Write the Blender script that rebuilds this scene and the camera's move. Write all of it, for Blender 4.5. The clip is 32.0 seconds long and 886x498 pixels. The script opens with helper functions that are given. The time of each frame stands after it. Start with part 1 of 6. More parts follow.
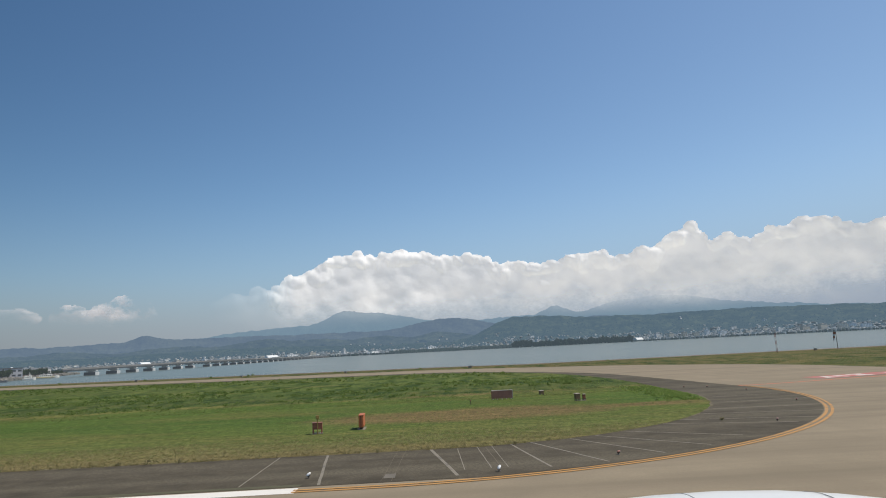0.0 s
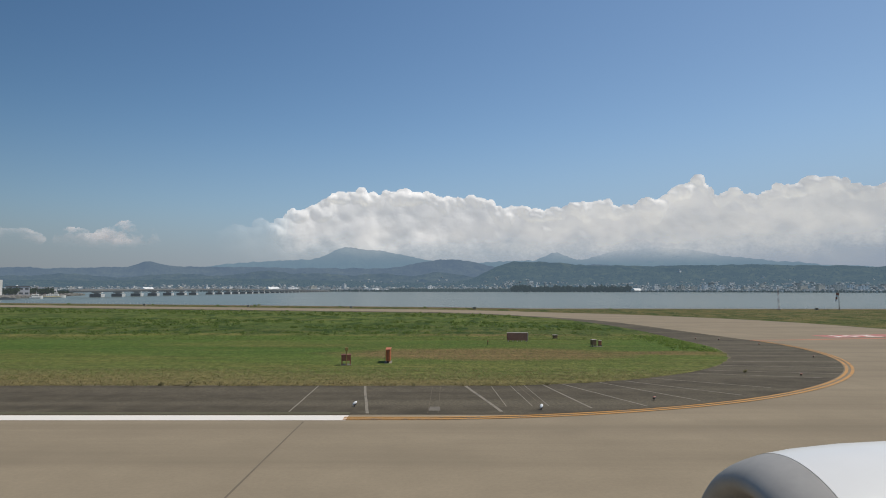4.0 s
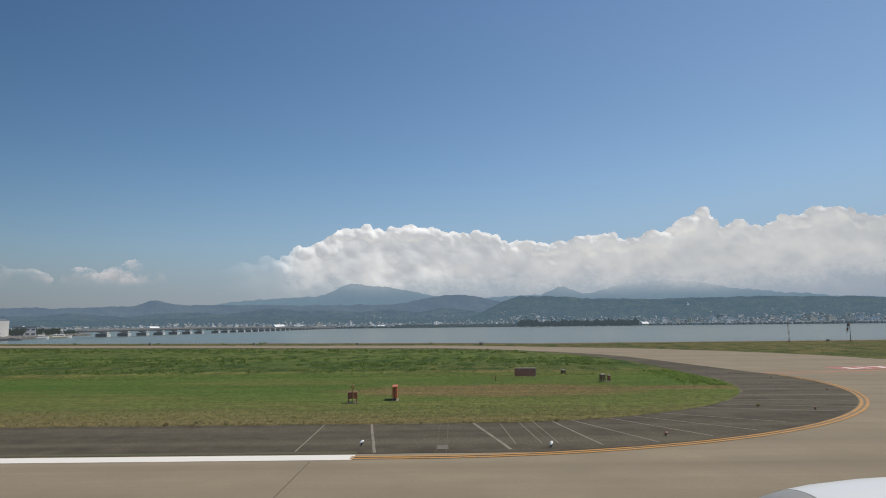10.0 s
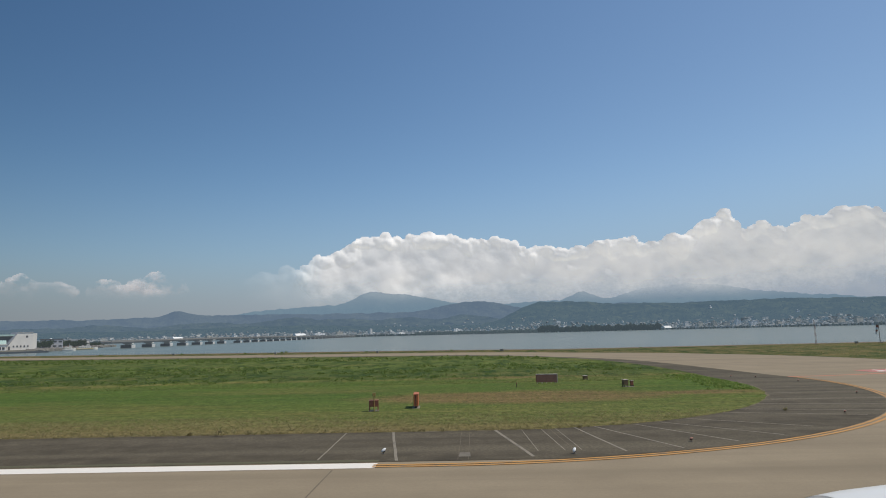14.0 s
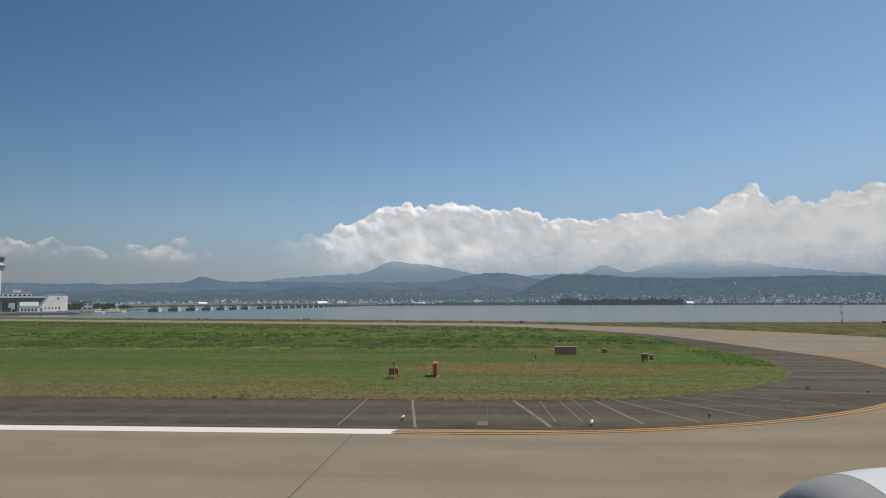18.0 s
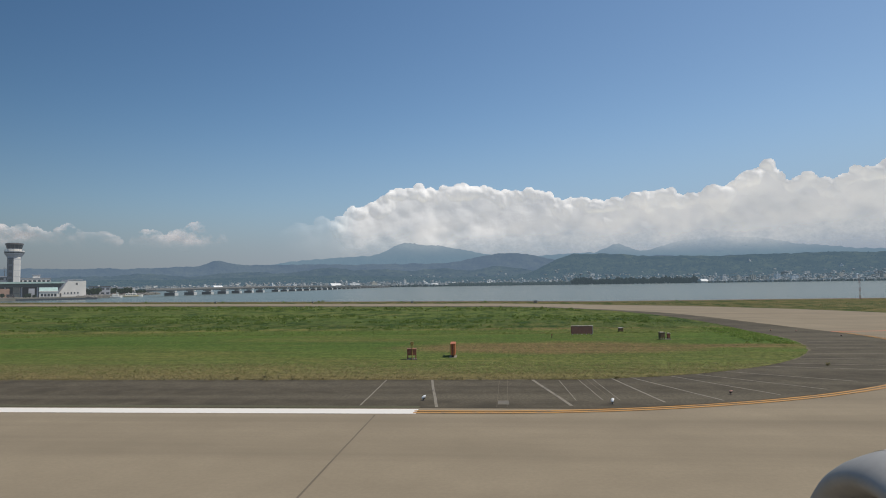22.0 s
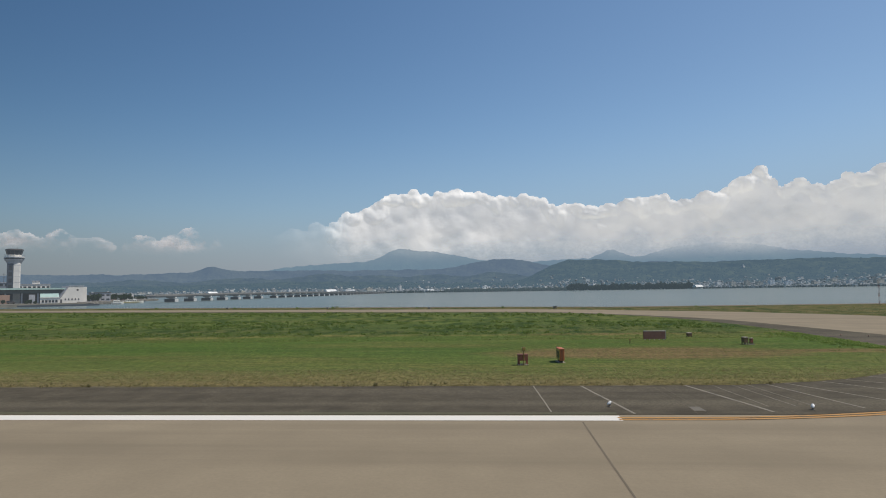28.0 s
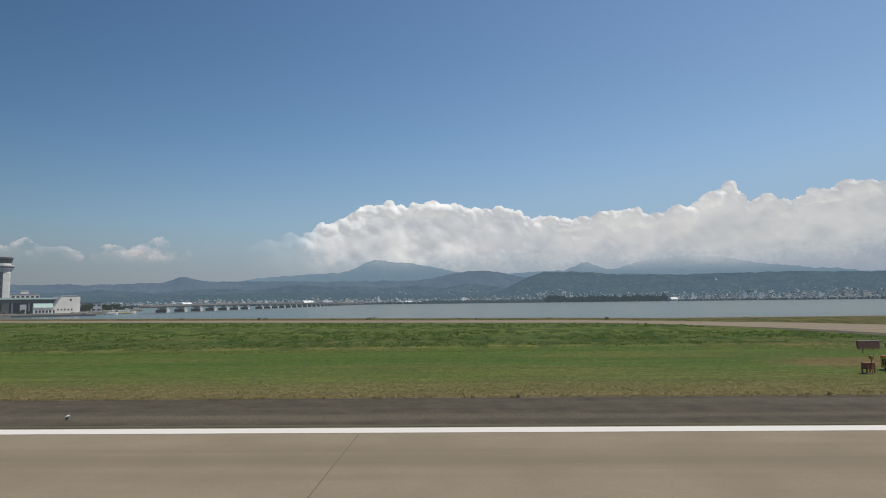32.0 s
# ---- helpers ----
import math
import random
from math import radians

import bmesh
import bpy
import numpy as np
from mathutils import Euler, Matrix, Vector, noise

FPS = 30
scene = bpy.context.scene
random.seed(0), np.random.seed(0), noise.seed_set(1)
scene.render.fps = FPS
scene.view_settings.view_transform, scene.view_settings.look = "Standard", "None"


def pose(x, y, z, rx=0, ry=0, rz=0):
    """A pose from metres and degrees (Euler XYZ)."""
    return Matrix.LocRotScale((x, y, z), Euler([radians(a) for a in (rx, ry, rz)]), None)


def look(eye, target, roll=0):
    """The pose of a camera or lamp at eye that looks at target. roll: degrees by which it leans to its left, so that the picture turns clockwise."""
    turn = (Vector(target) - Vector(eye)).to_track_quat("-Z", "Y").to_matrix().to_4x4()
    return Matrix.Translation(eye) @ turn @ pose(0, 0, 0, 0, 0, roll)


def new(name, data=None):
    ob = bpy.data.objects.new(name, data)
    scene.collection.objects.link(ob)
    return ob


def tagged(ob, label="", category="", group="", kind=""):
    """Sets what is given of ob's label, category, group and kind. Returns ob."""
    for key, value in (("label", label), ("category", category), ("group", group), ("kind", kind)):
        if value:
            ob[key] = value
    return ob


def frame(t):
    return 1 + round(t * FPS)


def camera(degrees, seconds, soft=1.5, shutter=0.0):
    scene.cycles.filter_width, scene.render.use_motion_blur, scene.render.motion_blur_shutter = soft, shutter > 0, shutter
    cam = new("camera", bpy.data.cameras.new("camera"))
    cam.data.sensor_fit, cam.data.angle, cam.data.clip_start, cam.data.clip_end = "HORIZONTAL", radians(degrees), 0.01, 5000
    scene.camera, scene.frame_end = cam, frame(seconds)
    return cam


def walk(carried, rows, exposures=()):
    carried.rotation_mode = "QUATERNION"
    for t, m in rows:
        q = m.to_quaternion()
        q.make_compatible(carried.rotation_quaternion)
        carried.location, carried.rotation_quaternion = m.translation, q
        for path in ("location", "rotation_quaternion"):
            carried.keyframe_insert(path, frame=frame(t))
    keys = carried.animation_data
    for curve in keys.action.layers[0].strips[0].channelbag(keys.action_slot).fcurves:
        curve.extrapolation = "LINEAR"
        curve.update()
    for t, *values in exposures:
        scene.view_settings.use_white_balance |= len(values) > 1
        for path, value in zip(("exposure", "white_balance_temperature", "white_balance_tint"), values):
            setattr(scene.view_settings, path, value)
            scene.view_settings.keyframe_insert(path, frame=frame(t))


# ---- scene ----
# ---- the camera and its way: a passenger window of an airliner that rolls to a stop, waits, and rolls on ----
cam = camera(70.95, 32.0, soft=1.0)
# seconds, x, y, z, yaw, pitch, roll
PATH = (
    (0.0, 1.799, -0.011, 4.2, -0.282, 9.196, 2.898),
    (0.5, 1.415, -0.027, 4.2, 0.833, 8.954, 3.278),
    (1.0, 1.093, -0.035, 4.2, 0.187, 8.703, 1.244),
    (1.5, 0.775, -0.047, 4.2, 0.171, 6.764, -1.901),
    (2.0, 0.507, -0.045, 4.2, -1.083, 5.190, -1.719),
    (2.5, 0.334, -0.029, 4.2, -1.678, 2.336, -0.991),
    (3.0, 0.187, -0.010, 4.2, 0.196, 1.834, 1.151),
    (3.5, 0.028, 0.002, 4.2, -0.078, 2.999, -0.214),
    (4.0, 0.009, 0.003, 4.2, -0.387, 3.785, -0.077),
    (4.5, 0.001, 0.002, 4.2, -0.372, 3.980, 0.257),
    (6.5, -0.003, 0.001, 4.2, 0.813, 3.960, 0.775),
    (7.0, -0.004, 0.000, 4.2, 0.641, 4.707, 0.507),
    (7.5, -0.003, -0.000, 4.2, 0.214, 5.394, 0.583),
    (8.0, -0.004, -0.000, 4.2, 0.008, 5.989, 0.355),
    (8.5, -0.001, -0.000, 4.2, -0.029, 6.307, 0.699),
    (9.0, -0.002, 0.000, 4.2, 0.021, 6.598, 0.701),
    (9.5, 0.000, -0.002, 4.2, 0.078, 6.827, 0.592),
    (10.0, -0.006, -0.002, 4.2, 0.184, 7.046, 0.612),
    (10.5, -0.000, 0.001, 4.2, 0.486, 7.203, 0.959),
    (11.0, -0.002, 0.000, 4.2, 0.635, 7.352, 0.931),
    (11.5, -0.003, -0.000, 4.2, 0.702, 7.515, 1.027),
    (12.0, 0.001, 0.000, 4.2, 1.236, 7.067, 0.819),
    (12.5, -0.004, -0.001, 4.2, 1.305, 7.243, 0.966),
    (13.0, -0.004, 0.000, 4.2, 1.458, 7.416, 1.150),
    (13.5, 0.003, -0.000, 4.2, 1.684, 7.611, 1.292),
    (14.0, -0.002, -0.001, 4.2, 2.013, 7.708, 1.351),
    (14.5, 0.000, 0.000, 4.2, 2.619, 7.735, 1.671),
    (16.5, -0.007, -0.002, 4.2, 3.445, 6.941, -0.529),
    (17.0, 0.002, 0.001, 4.2, 3.484, 5.328, -0.917),
    (17.5, 0.003, 0.002, 4.2, 3.645, 4.921, -0.128),
    (18.0, -0.001, 0.000, 4.2, 3.869, 5.040, 0.163),
    (18.5, 0.000, 0.000, 4.2, 4.121, 5.115, 0.277),
    (19.0, 0.002, -0.000, 4.2, 4.935, 4.783, 0.487),
    (19.5, -0.005, -0.002, 4.2, 8.109, 2.145, 4.063),
    (20.0, 0.003, -0.000, 4.2, 8.541, 1.271, 3.008),
    (20.5, -0.002, -0.001, 4.2, 9.456, 0.731, 3.143),
    (21.0, -0.064, 0.002, 4.2, 7.637, 2.111, 1.295),
    (21.5, -0.121, -0.009, 4.2, 5.764, 3.272, 0.454),
    (22.0, -0.237, -0.013, 4.2, 5.052, 3.294, 0.816),
    (22.5, -0.370, -0.008, 4.2, 4.187, 3.176, 0.827),
    (23.0, -0.524, -0.002, 4.2, 3.722, 3.212, 0.561),
    (23.5, -0.714, 0.010, 4.2, 3.370, 3.382, 0.443),
    (24.0, -0.959, 0.018, 4.2, 3.420, 3.438, 0.870),
    (24.5, -1.280, 0.028, 4.2, 3.487, 3.519, 0.634),
    (26.5, -3.480, -0.002, 4.2, 3.880, 4.159, 0.740),
    (27.0, -4.440, -0.008, 4.2, 4.898, 3.387, 0.673),
    (27.5, -5.620, -0.013, 4.2, 5.053, 3.606, 1.164),
    (28.0, -7.088, -0.005, 4.2, 4.470, 3.837, 0.857),
    (28.5, -8.778, -0.018, 4.2, 3.061, 4.501, 0.173),
    (29.0, -10.783, -0.016, 4.2, 2.489, 4.775, 0.153),
    (29.5, -13.028, -0.020, 4.2, 2.268, 4.977, 0.338),
    (30.0, -15.546, -0.019, 4.2, 2.487, 4.821, 0.044),
    (30.5, -18.339, -0.021, 4.2, 2.173, 4.877, -0.049),
    (31.0, -21.385, -0.036, 4.2, 1.963, 5.079, 0.198),
    (31.5, -24.714, -0.050, 4.2, 2.175, 5.210, 0.628),
    (32.0, -28.350, -0.067, 4.2, 1.930, 4.868, 0.671),
)
walk(cam, [(t, pose(x, y, z, 90 + pitch, roll, yaw)) for t, x, y, z, yaw, pitch, roll in PATH],
     [(0.0, 0.06), (1.0, 0.05), (2.0, 0.07), (3.0, -0.1), (4.0, -0.11), (7.0, -0.09), (32.0, -0.11)])

# ---- daylight ----
SUN_AZ, SUN_EL = 92.0, 59.0          # clockwise from +y, and above the ground, in degrees
sun_way = Vector((math.sin(radians(SUN_AZ)) * math.cos(radians(SUN_EL)),
                  math.cos(radians(SUN_AZ)) * math.cos(radians(SUN_EL)), math.sin(radians(SUN_EL))))
world = bpy.data.worlds.new("sky")
scene.world = world
world.use_nodes = True
wn, wl = world.node_tree.nodes, world.node_tree.links
wn.clear()
sky = wn.new("ShaderNodeTexSky")
sky.sky_type, sky.sun_disc = "NISHITA", False
sky.sun_elevation, sky.sun_rotation = radians(SUN_EL), radians(SUN_AZ)
sky.altitude, sky.air_density, sky.dust_density, sky.ozone_density = 0, 1.0, 0.3, 1.5
bg = wn.new("ShaderNodeBackground")
bg.inputs["Strength"].default_value = 0.119
wout = wn.new("ShaderNodeOutputWorld")
# haze: the sky pales to a grey-blue near the horizon, and is a little brighter towards the sun
wdir = wn.new("ShaderNodeTexCoord").outputs["Generated"]
wsep = wn.new("ShaderNodeSeparateXYZ")
wl.new(wdir, wsep.inputs[0])
low = wn.new("ShaderNodeMapRange")
low.interpolation_type = "SMOOTHERSTEP"
for k, v in ((1, -0.02), (2, 0.29), (3, 0.84), (4, 0.0)):
    low.inputs[k].default_value = v
wl.new(wsep.outputs["Z"], low.inputs[0])
side = wn.new("ShaderNodeVectorMath")
side.operation = "DOT_PRODUCT"
side.inputs[1].default_value = (0.995, 0.104, 0)
wl.new(wdir, side.inputs[0])


def sky_sum(op, a, b, c=0.0):
    m = wn.new("ShaderNodeMath")
    m.operation = op
    for k, v in enumerate((a, b, c)):
        if isinstance(v, float):
            m.inputs[k].default_value = v
        else:
            wl.new(v, m.inputs[k])
    return m.outputs[0]


toward = side.outputs["Value"]
clear = wn.new("ShaderNodeHueSaturation")      # clean sea air: a deep blue, milkier towards the sun
wl.new(sky_sum("MULTIPLY_ADD", toward, -0.16, 1.1), clear.inputs["Saturation"])
wl.new(sky.outputs[0], clear.inputs["Color"])
tint = wn.new("ShaderNodeVectorMath")
tint.operation = "MULTIPLY"
tint.inputs[1].default_value = (0.955, 1.0, 1.0)
wl.new(clear.outputs[0], tint.inputs[0])
hazed = wn.new("ShaderNodeMix")
hazed.data_type = "RGBA"
for sock in hazed.inputs:
    if sock.name == "B" and sock.type == "RGBA":
        sock.default_value = (2.32, 3.02, 4.1, 1)
    if sock.name == "A" and sock.type == "RGBA":
        wl.new(tint.outputs[0], sock)
haze_share = sky_sum("MULTIPLY", low.outputs[0], sky_sum("MULTIPLY_ADD", toward, 0.55, 0.82))
wl.new(sky_sum("MINIMUM", haze_share, 1.0), hazed.inputs[0])
# close over the land the haze is thick and greyer
thick = wn.new("ShaderNodeMapRange")
thick.interpolation_type = "SMOOTHERSTEP"
for k, v in ((1, 0.0), (2, 0.15), (3, 0.8), (4, 0.0)):
    thick.inputs[k].default_value = v
wl.new(wsep.outputs["Z"], thick.inputs[0])
misty = wn.new("ShaderNodeMix")
misty.data_type = "RGBA"
wl.new(thick.outputs[0], misty.inputs[0])
for sock in misty.inputs:
    if sock.name == "B" and sock.type == "RGBA":
        sock.default_value = (2.75, 3.12, 3.7, 1)
    if sock.name == "A" and sock.type == "RGBA":
        wl.new([o for o in hazed.outputs if o.type == "RGBA"][0], sock)
rise = sky_sum("MULTIPLY_ADD", toward, 0.27, 0.83)
swell = sky_sum("MULTIPLY", sky_sum("SUBTRACT", 0.6, toward), sky_sum("ADD", toward, 0.5))
gain = sky_sum("MAXIMUM", sky_sum("MULTIPLY_ADD", swell, 0.46, rise), 0.6)
lit = wn.new("ShaderNodeVectorMath")
lit.operation = "SCALE"
wl.new([o for o in misty.outputs if o.type == "RGBA"][0], lit.inputs[0])
wl.new(gain, lit.inputs["Scale"])
wl.new(lit.outputs[0], bg.inputs["Color"])
wl.new(bg.outputs[0], wout.inputs["Surface"])
sun = new("sun", bpy.data.lights.new("sun", "SUN"))
sun.data.energy, sun.data.angle, sun.data.color = 3.55, radians(0.53), (1.0, 0.925, 0.8)
sun.matrix_world = look(sun_way * 100, (0, 0, 0))
scene.view_settings.exposure = 0.0

# ---- materials ----
def nodes_of(name):
    m = bpy.data.materials.new(name)
    m.use_nodes = True
    n, l = m.node_tree.nodes, m.node_tree.links
    return m, n, l, n["Principled BSDF"], n["Material Output"]


def noise_node(n, l, vec, scale, detail=6.0, rough=0.6, stretch=(1, 1, 1)):
    mp = n.new("ShaderNodeMapping")
    mp.inputs["Scale"].default_value = stretch
    l.new(vec, mp.inputs["Vector"])
    t = n.new("ShaderNodeTexNoise")
    t.inputs["Scale"].default_value = scale
    t.inputs["Detail"].default_value = detail
    t.inputs["Roughness"].default_value = rough
    l.new(mp.outputs[0], t.inputs["Vector"])
    return t.outputs[0]


def ramp(n, l, fac, stops):
    r = n.new("ShaderNodeValToRGB")
    e = r.color_ramp.elements
    while len(e) < len(stops):
        e.new(0.5)
    for k, (p, c) in enumerate(stops):
        e[k].position = p
        e[k].color = (*c, 1) if len(c) == 3 else c
    l.new(fac, r.inputs[0])
    return r.outputs[0]


def mix(n, l, fac, a, b, kind="MIX"):
    m = n.new("ShaderNodeMix")
    m.data_type, m.blend_type = "RGBA", kind
    for k, v in (("Factor", fac), ("A", a), ("B", b)):
        sock = [s for s in m.inputs if s.name == k and (s.type == "VALUE" if k == "Factor" else s.type == "RGBA")][0]
        if isinstance(v, (int, float)):
            sock.default_value = v
        elif isinstance(v, tuple):
            sock.default_value = (*v, 1)
        else:
            l.new(v, sock)
    return [s for s in m.outputs if s.type == "RGBA"][0]


def calc(n, l, op, a, b=0.0, c=0.0, clamp=False):
    m = n.new("ShaderNodeMath")
    m.operation, m.use_clamp = op, clamp
    for k, v in enumerate((a, b, c)):
        if isinstance(v, (int, float)):
            m.inputs[k].default_value = v
        else:
            l.new(v, m.inputs[k])
    return m.outputs[0]


def place(n):
    return n.new("ShaderNodeNewGeometry").outputs["Position"]


def own(n):
    return n.new("ShaderNodeTexCoord").outputs["Object"]


def bumped(n, l, b, height, strength, dist):
    bp = n.new("ShaderNodeBump")
    bp.inputs["Strength"].default_value, bp.inputs["Distance"].default_value = strength, dist
    l.new(height, bp.inputs["Height"])
    l.new(bp.outputs[0], b.inputs["Normal"])


def plain(name, c, rough=0.6, metal=0.0, vary=0.25, scale=3.0, bump=0.15, per_object=0.0, per_island=0.0, coat=0.0):
    """Paint, metal or concrete: a colour with grain and stains at two scales."""
    m, n, l, b, o = nodes_of(name)
    v = own(n)
    big = noise_node(n, l, v, scale, 4)
    fine = noise_node(n, l, v, scale * 14, 5)
    lo = tuple(x * (1 - vary) for x in c)
    hi = tuple(min(1, x * (1 + vary * 0.5)) for x in c)
    col = ramp(n, l, big, ((0.3, lo), (0.7, hi)))
    col = mix(n, l, calc(n, l, "MULTIPLY", fine, vary), col, lo)
    if per_object or per_island:
        rnd = n.new("ShaderNodeObjectInfo").outputs["Random"] if per_object else n.new("ShaderNodeNewGeometry").outputs["Random Per Island"]
        amount = per_object or per_island
        hsv = n.new("ShaderNodeHueSaturation")
        l.new(calc(n, l, "MULTIPLY_ADD", rnd, 2 * amount, 1 - amount), hsv.inputs["Value"])
        l.new(col, hsv.inputs["Color"])
        col = hsv.outputs[0]
    l.new(col, b.inputs["Base Color"])
    b.inputs["Roughness"].default_value, b.inputs["Metallic"].default_value = rough, metal
    b.inputs["Coat Weight"].default_value = coat
    if bump:
        bumped(n, l, b, fine, bump, 0.01)
    return m


HAZE_GLOW = (0.335, 0.395, 0.455)     # colour of the glow mixed into far materials in place of haze


def with_haze_glow(m, amount, air=HAZE_GLOW):
    """Mixes an even glow into a far surface's material, standing in for haze."""
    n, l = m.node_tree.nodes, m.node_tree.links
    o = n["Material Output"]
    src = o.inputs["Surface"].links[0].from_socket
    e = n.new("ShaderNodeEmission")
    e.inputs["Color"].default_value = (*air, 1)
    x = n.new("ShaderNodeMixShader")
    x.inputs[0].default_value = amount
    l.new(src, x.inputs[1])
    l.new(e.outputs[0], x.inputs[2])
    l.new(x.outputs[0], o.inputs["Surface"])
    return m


def pavement_material(name, c, stain, streak, scale=0.35, mottle=0.22, blotch=(0.9, 1.07)):
    """Worn pavement with long tyre streaks along x, blotches and fine grain."""
    m, n, l, b, o = nodes_of(name)
    v = place(n)
    blot = noise_node(n, l, v, scale, 5)
    long = noise_node(n, l, v, 0.5, 5, 0.55, (0.035, 0.8, 1))
    fine = noise_node(n, l, v, 9, 6, 0.7)
    grit = noise_node(n, l, v, 60, 3, 0.7)
    col = ramp(n, l, blot, ((0.3, tuple(x * blotch[0] for x in c)), (0.7, tuple(x * blotch[1] for x in c))))
    col = mix(n, l, calc(n, l, "MULTIPLY", ramp(n, l, long, ((0.46, (0, 0, 0)), (0.68, (1, 1, 1)))), streak), col, stain)
    col = mix(n, l, calc(n, l, "MULTIPLY", ramp(n, l, fine, ((0.38, (0, 0, 0)), (0.62, (1, 1, 1)))), mottle), col, tuple(x * 0.72 for x in c))
    col = mix(n, l, calc(n, l, "MULTIPLY", grit, 0.18), col, tuple(x * 1.25 for x in c))
    l.new(col, b.inputs["Base Color"])
    b.inputs["Roughness"].default_value = 0.9
    b.inputs["Specular IOR Level"].default_value = 0.15
    bumped(n, l, b, grit, 0.35, 0.01)
    return m


def paint_material(name, c, under, worn=0.35, scale=1.6):
    """Road paint, worn through in flecks to the pavement."""
    m, n, l, b, o = nodes_of(name)
    v = place(n)
    w = noise_node(n, l, v, scale, 8, 0.75)
    f = noise_node(n, l, v, 22, 4, 0.7)
    k = calc(n, l, "MULTIPLY_ADD", f, 0.25, w)
    col = ramp(n, l, k, ((0.55 - 0.1 * worn, c), (0.86 - 0.3 * worn, c), (1.0 - 0.28 * worn, under)))
    l.new(col, b.inputs["Base Color"])
    b.inputs["Roughness"].default_value = 0.7
    return m


def field_material(name, stops, patch_dry, bare=()):
    """Airfield grass: mown bands that run along x, dry patches, tufts; bare: dry hollows (x, y, half length, half depth)."""
    m, n, l, b, o = nodes_of(name)
    v = place(n)
    sep = n.new("ShaderNodeSeparateXYZ")
    l.new(v, sep.inputs[0])
    sway = noise_node(n, l, v, 0.05, 5, 0.6, (0.5, 1, 1))
    tear = noise_node(n, l, v, 0.5, 6, 0.75, (0.35, 1, 1))
    y = calc(n, l, "ADD", sep.outputs["Y"], calc(n, l, "MULTIPLY_ADD", sway, 16.0, -8.0))
    y = calc(n, l, "ADD", y, calc(n, l, "MULTIPLY_ADD", tear, 7.0, -3.5))
    band = ramp(n, l, calc(n, l, "MULTIPLY_ADD", y, 0.01, -0.28, clamp=True), stops)
    spot = noise_node(n, l, v, 0.13, 8, 0.72, (0.28, 1, 1))
    col = mix(n, l, calc(n, l, "MULTIPLY", ramp(n, l, spot, ((0.47, (0, 0, 0)), (0.64, (1, 1, 1)))), patch_dry), band, (0.2, 0.15, 0.065))
    for bx, by, bl, bd, amount in bare:
        ex = calc(n, l, "MULTIPLY_ADD", sep.outputs["X"], 1 / bl, -bx / bl)
        ey = calc(n, l, "MULTIPLY_ADD", calc(n, l, "ADD", sep.outputs["Y"], calc(n, l, "MULTIPLY_ADD", tear, 6.0, -3.0)), 1 / bd, -by / bd)
        away = calc(n, l, "ADD", calc(n, l, "MULTIPLY", ex, ex), calc(n, l, "MULTIPLY", ey, ey))
        away = calc(n, l, "ADD", away, calc(n, l, "MULTIPLY_ADD", spot, 2.2, -1.1))
        col = mix(n, l, ramp(n, l, away, ((0.3, (amount, amount, amount)), (1.7, (0, 0, 0)))), col, (0.2, 0.128, 0.07))
    weed = ramp(n, l, noise_node(n, l, v, 0.42, 7, 0.72, (1.0, 0.35, 1)), ((0.46, (0, 0, 0)), (0.58, (0.95, 0.95, 0.95))))
    col = mix(n, l, calc(n, l, "MULTIPLY", weed, calc(n, l, "MULTIPLY_ADD", y, 0.1, -5.8, clamp=True)), col, (0.033, 0.063, 0.015))
    streak = noise_node(n, l, v, 1.0, 4, 0.6, (0.05, 1.3, 1))
    col = mix(n, l, 0.5, col, ramp(n, l, streak, ((0.35, (0.68, 0.72, 0.68)), (0.65, (1.28, 1.24, 1.2)))), "MULTIPLY")
    tuft = noise_node(n, l, v, 2.2, 5, 0.75, (1.0, 0.75, 1))
    col = mix(n, l, 0.65, col, ramp(n, l, tuft, ((0.34, (0.5, 0.54, 0.46)), (0.5, (0.9, 0.92, 0.88)), (0.68, (1.4, 1.34, 1.22)))), "MULTIPLY")
    stalk = noise_node(n, l, v, 1.0, 3, 0.6, (7.0, 1.6, 1))
    col = mix(n, l, 0.5, col, ramp(n, l, stalk, ((0.34, (0.45, 0.5, 0.42)), (0.66, (1.6, 1.5, 1.45)))), "MULTIPLY")
    fine = noise_node(n, l, v, 14, 4, 0.8)
    col = mix(n, l, 0.5, col, ramp(n, l, fine, ((0.25, (0.45, 0.47, 0.42)), (0.75, (1.4, 1.36, 1.3)))), "MULTIPLY")
    l.new(col, b.inputs["Base Color"])
    b.inputs["Roughness"].default_value = 0.95
    b.inputs["Specular IOR Level"].default_value = 0.1
    bumped(n, l, b, tuft, 0.6, 0.15)
    return m


def blade_material(name, a, c, d):
    m, n, l, b, o = nodes_of(name)
    g = n.new("ShaderNodeNewGeometry")
    col = ramp(n, l, g.outputs["Random Per Island"], ((0.0, a), (0.5, c), (1.0, d)))
    l.new(col, b.inputs["Base Color"])
    b.inputs["Roughness"].default_value = 0.8
    b.inputs["Specular IOR Level"].default_value = 0.15
    thin = n.new("ShaderNodeBsdfTranslucent")
    l.new(col, thin.inputs["Color"])
    both = n.new("ShaderNodeMixShader")
    both.inputs[0].default_value = 0.45
    l.new(b.outputs[0], both.inputs[1])
    l.new(thin.outputs[0], both.inputs[2])
    l.new(both.outputs[0], o.inputs["Surface"])
    return m


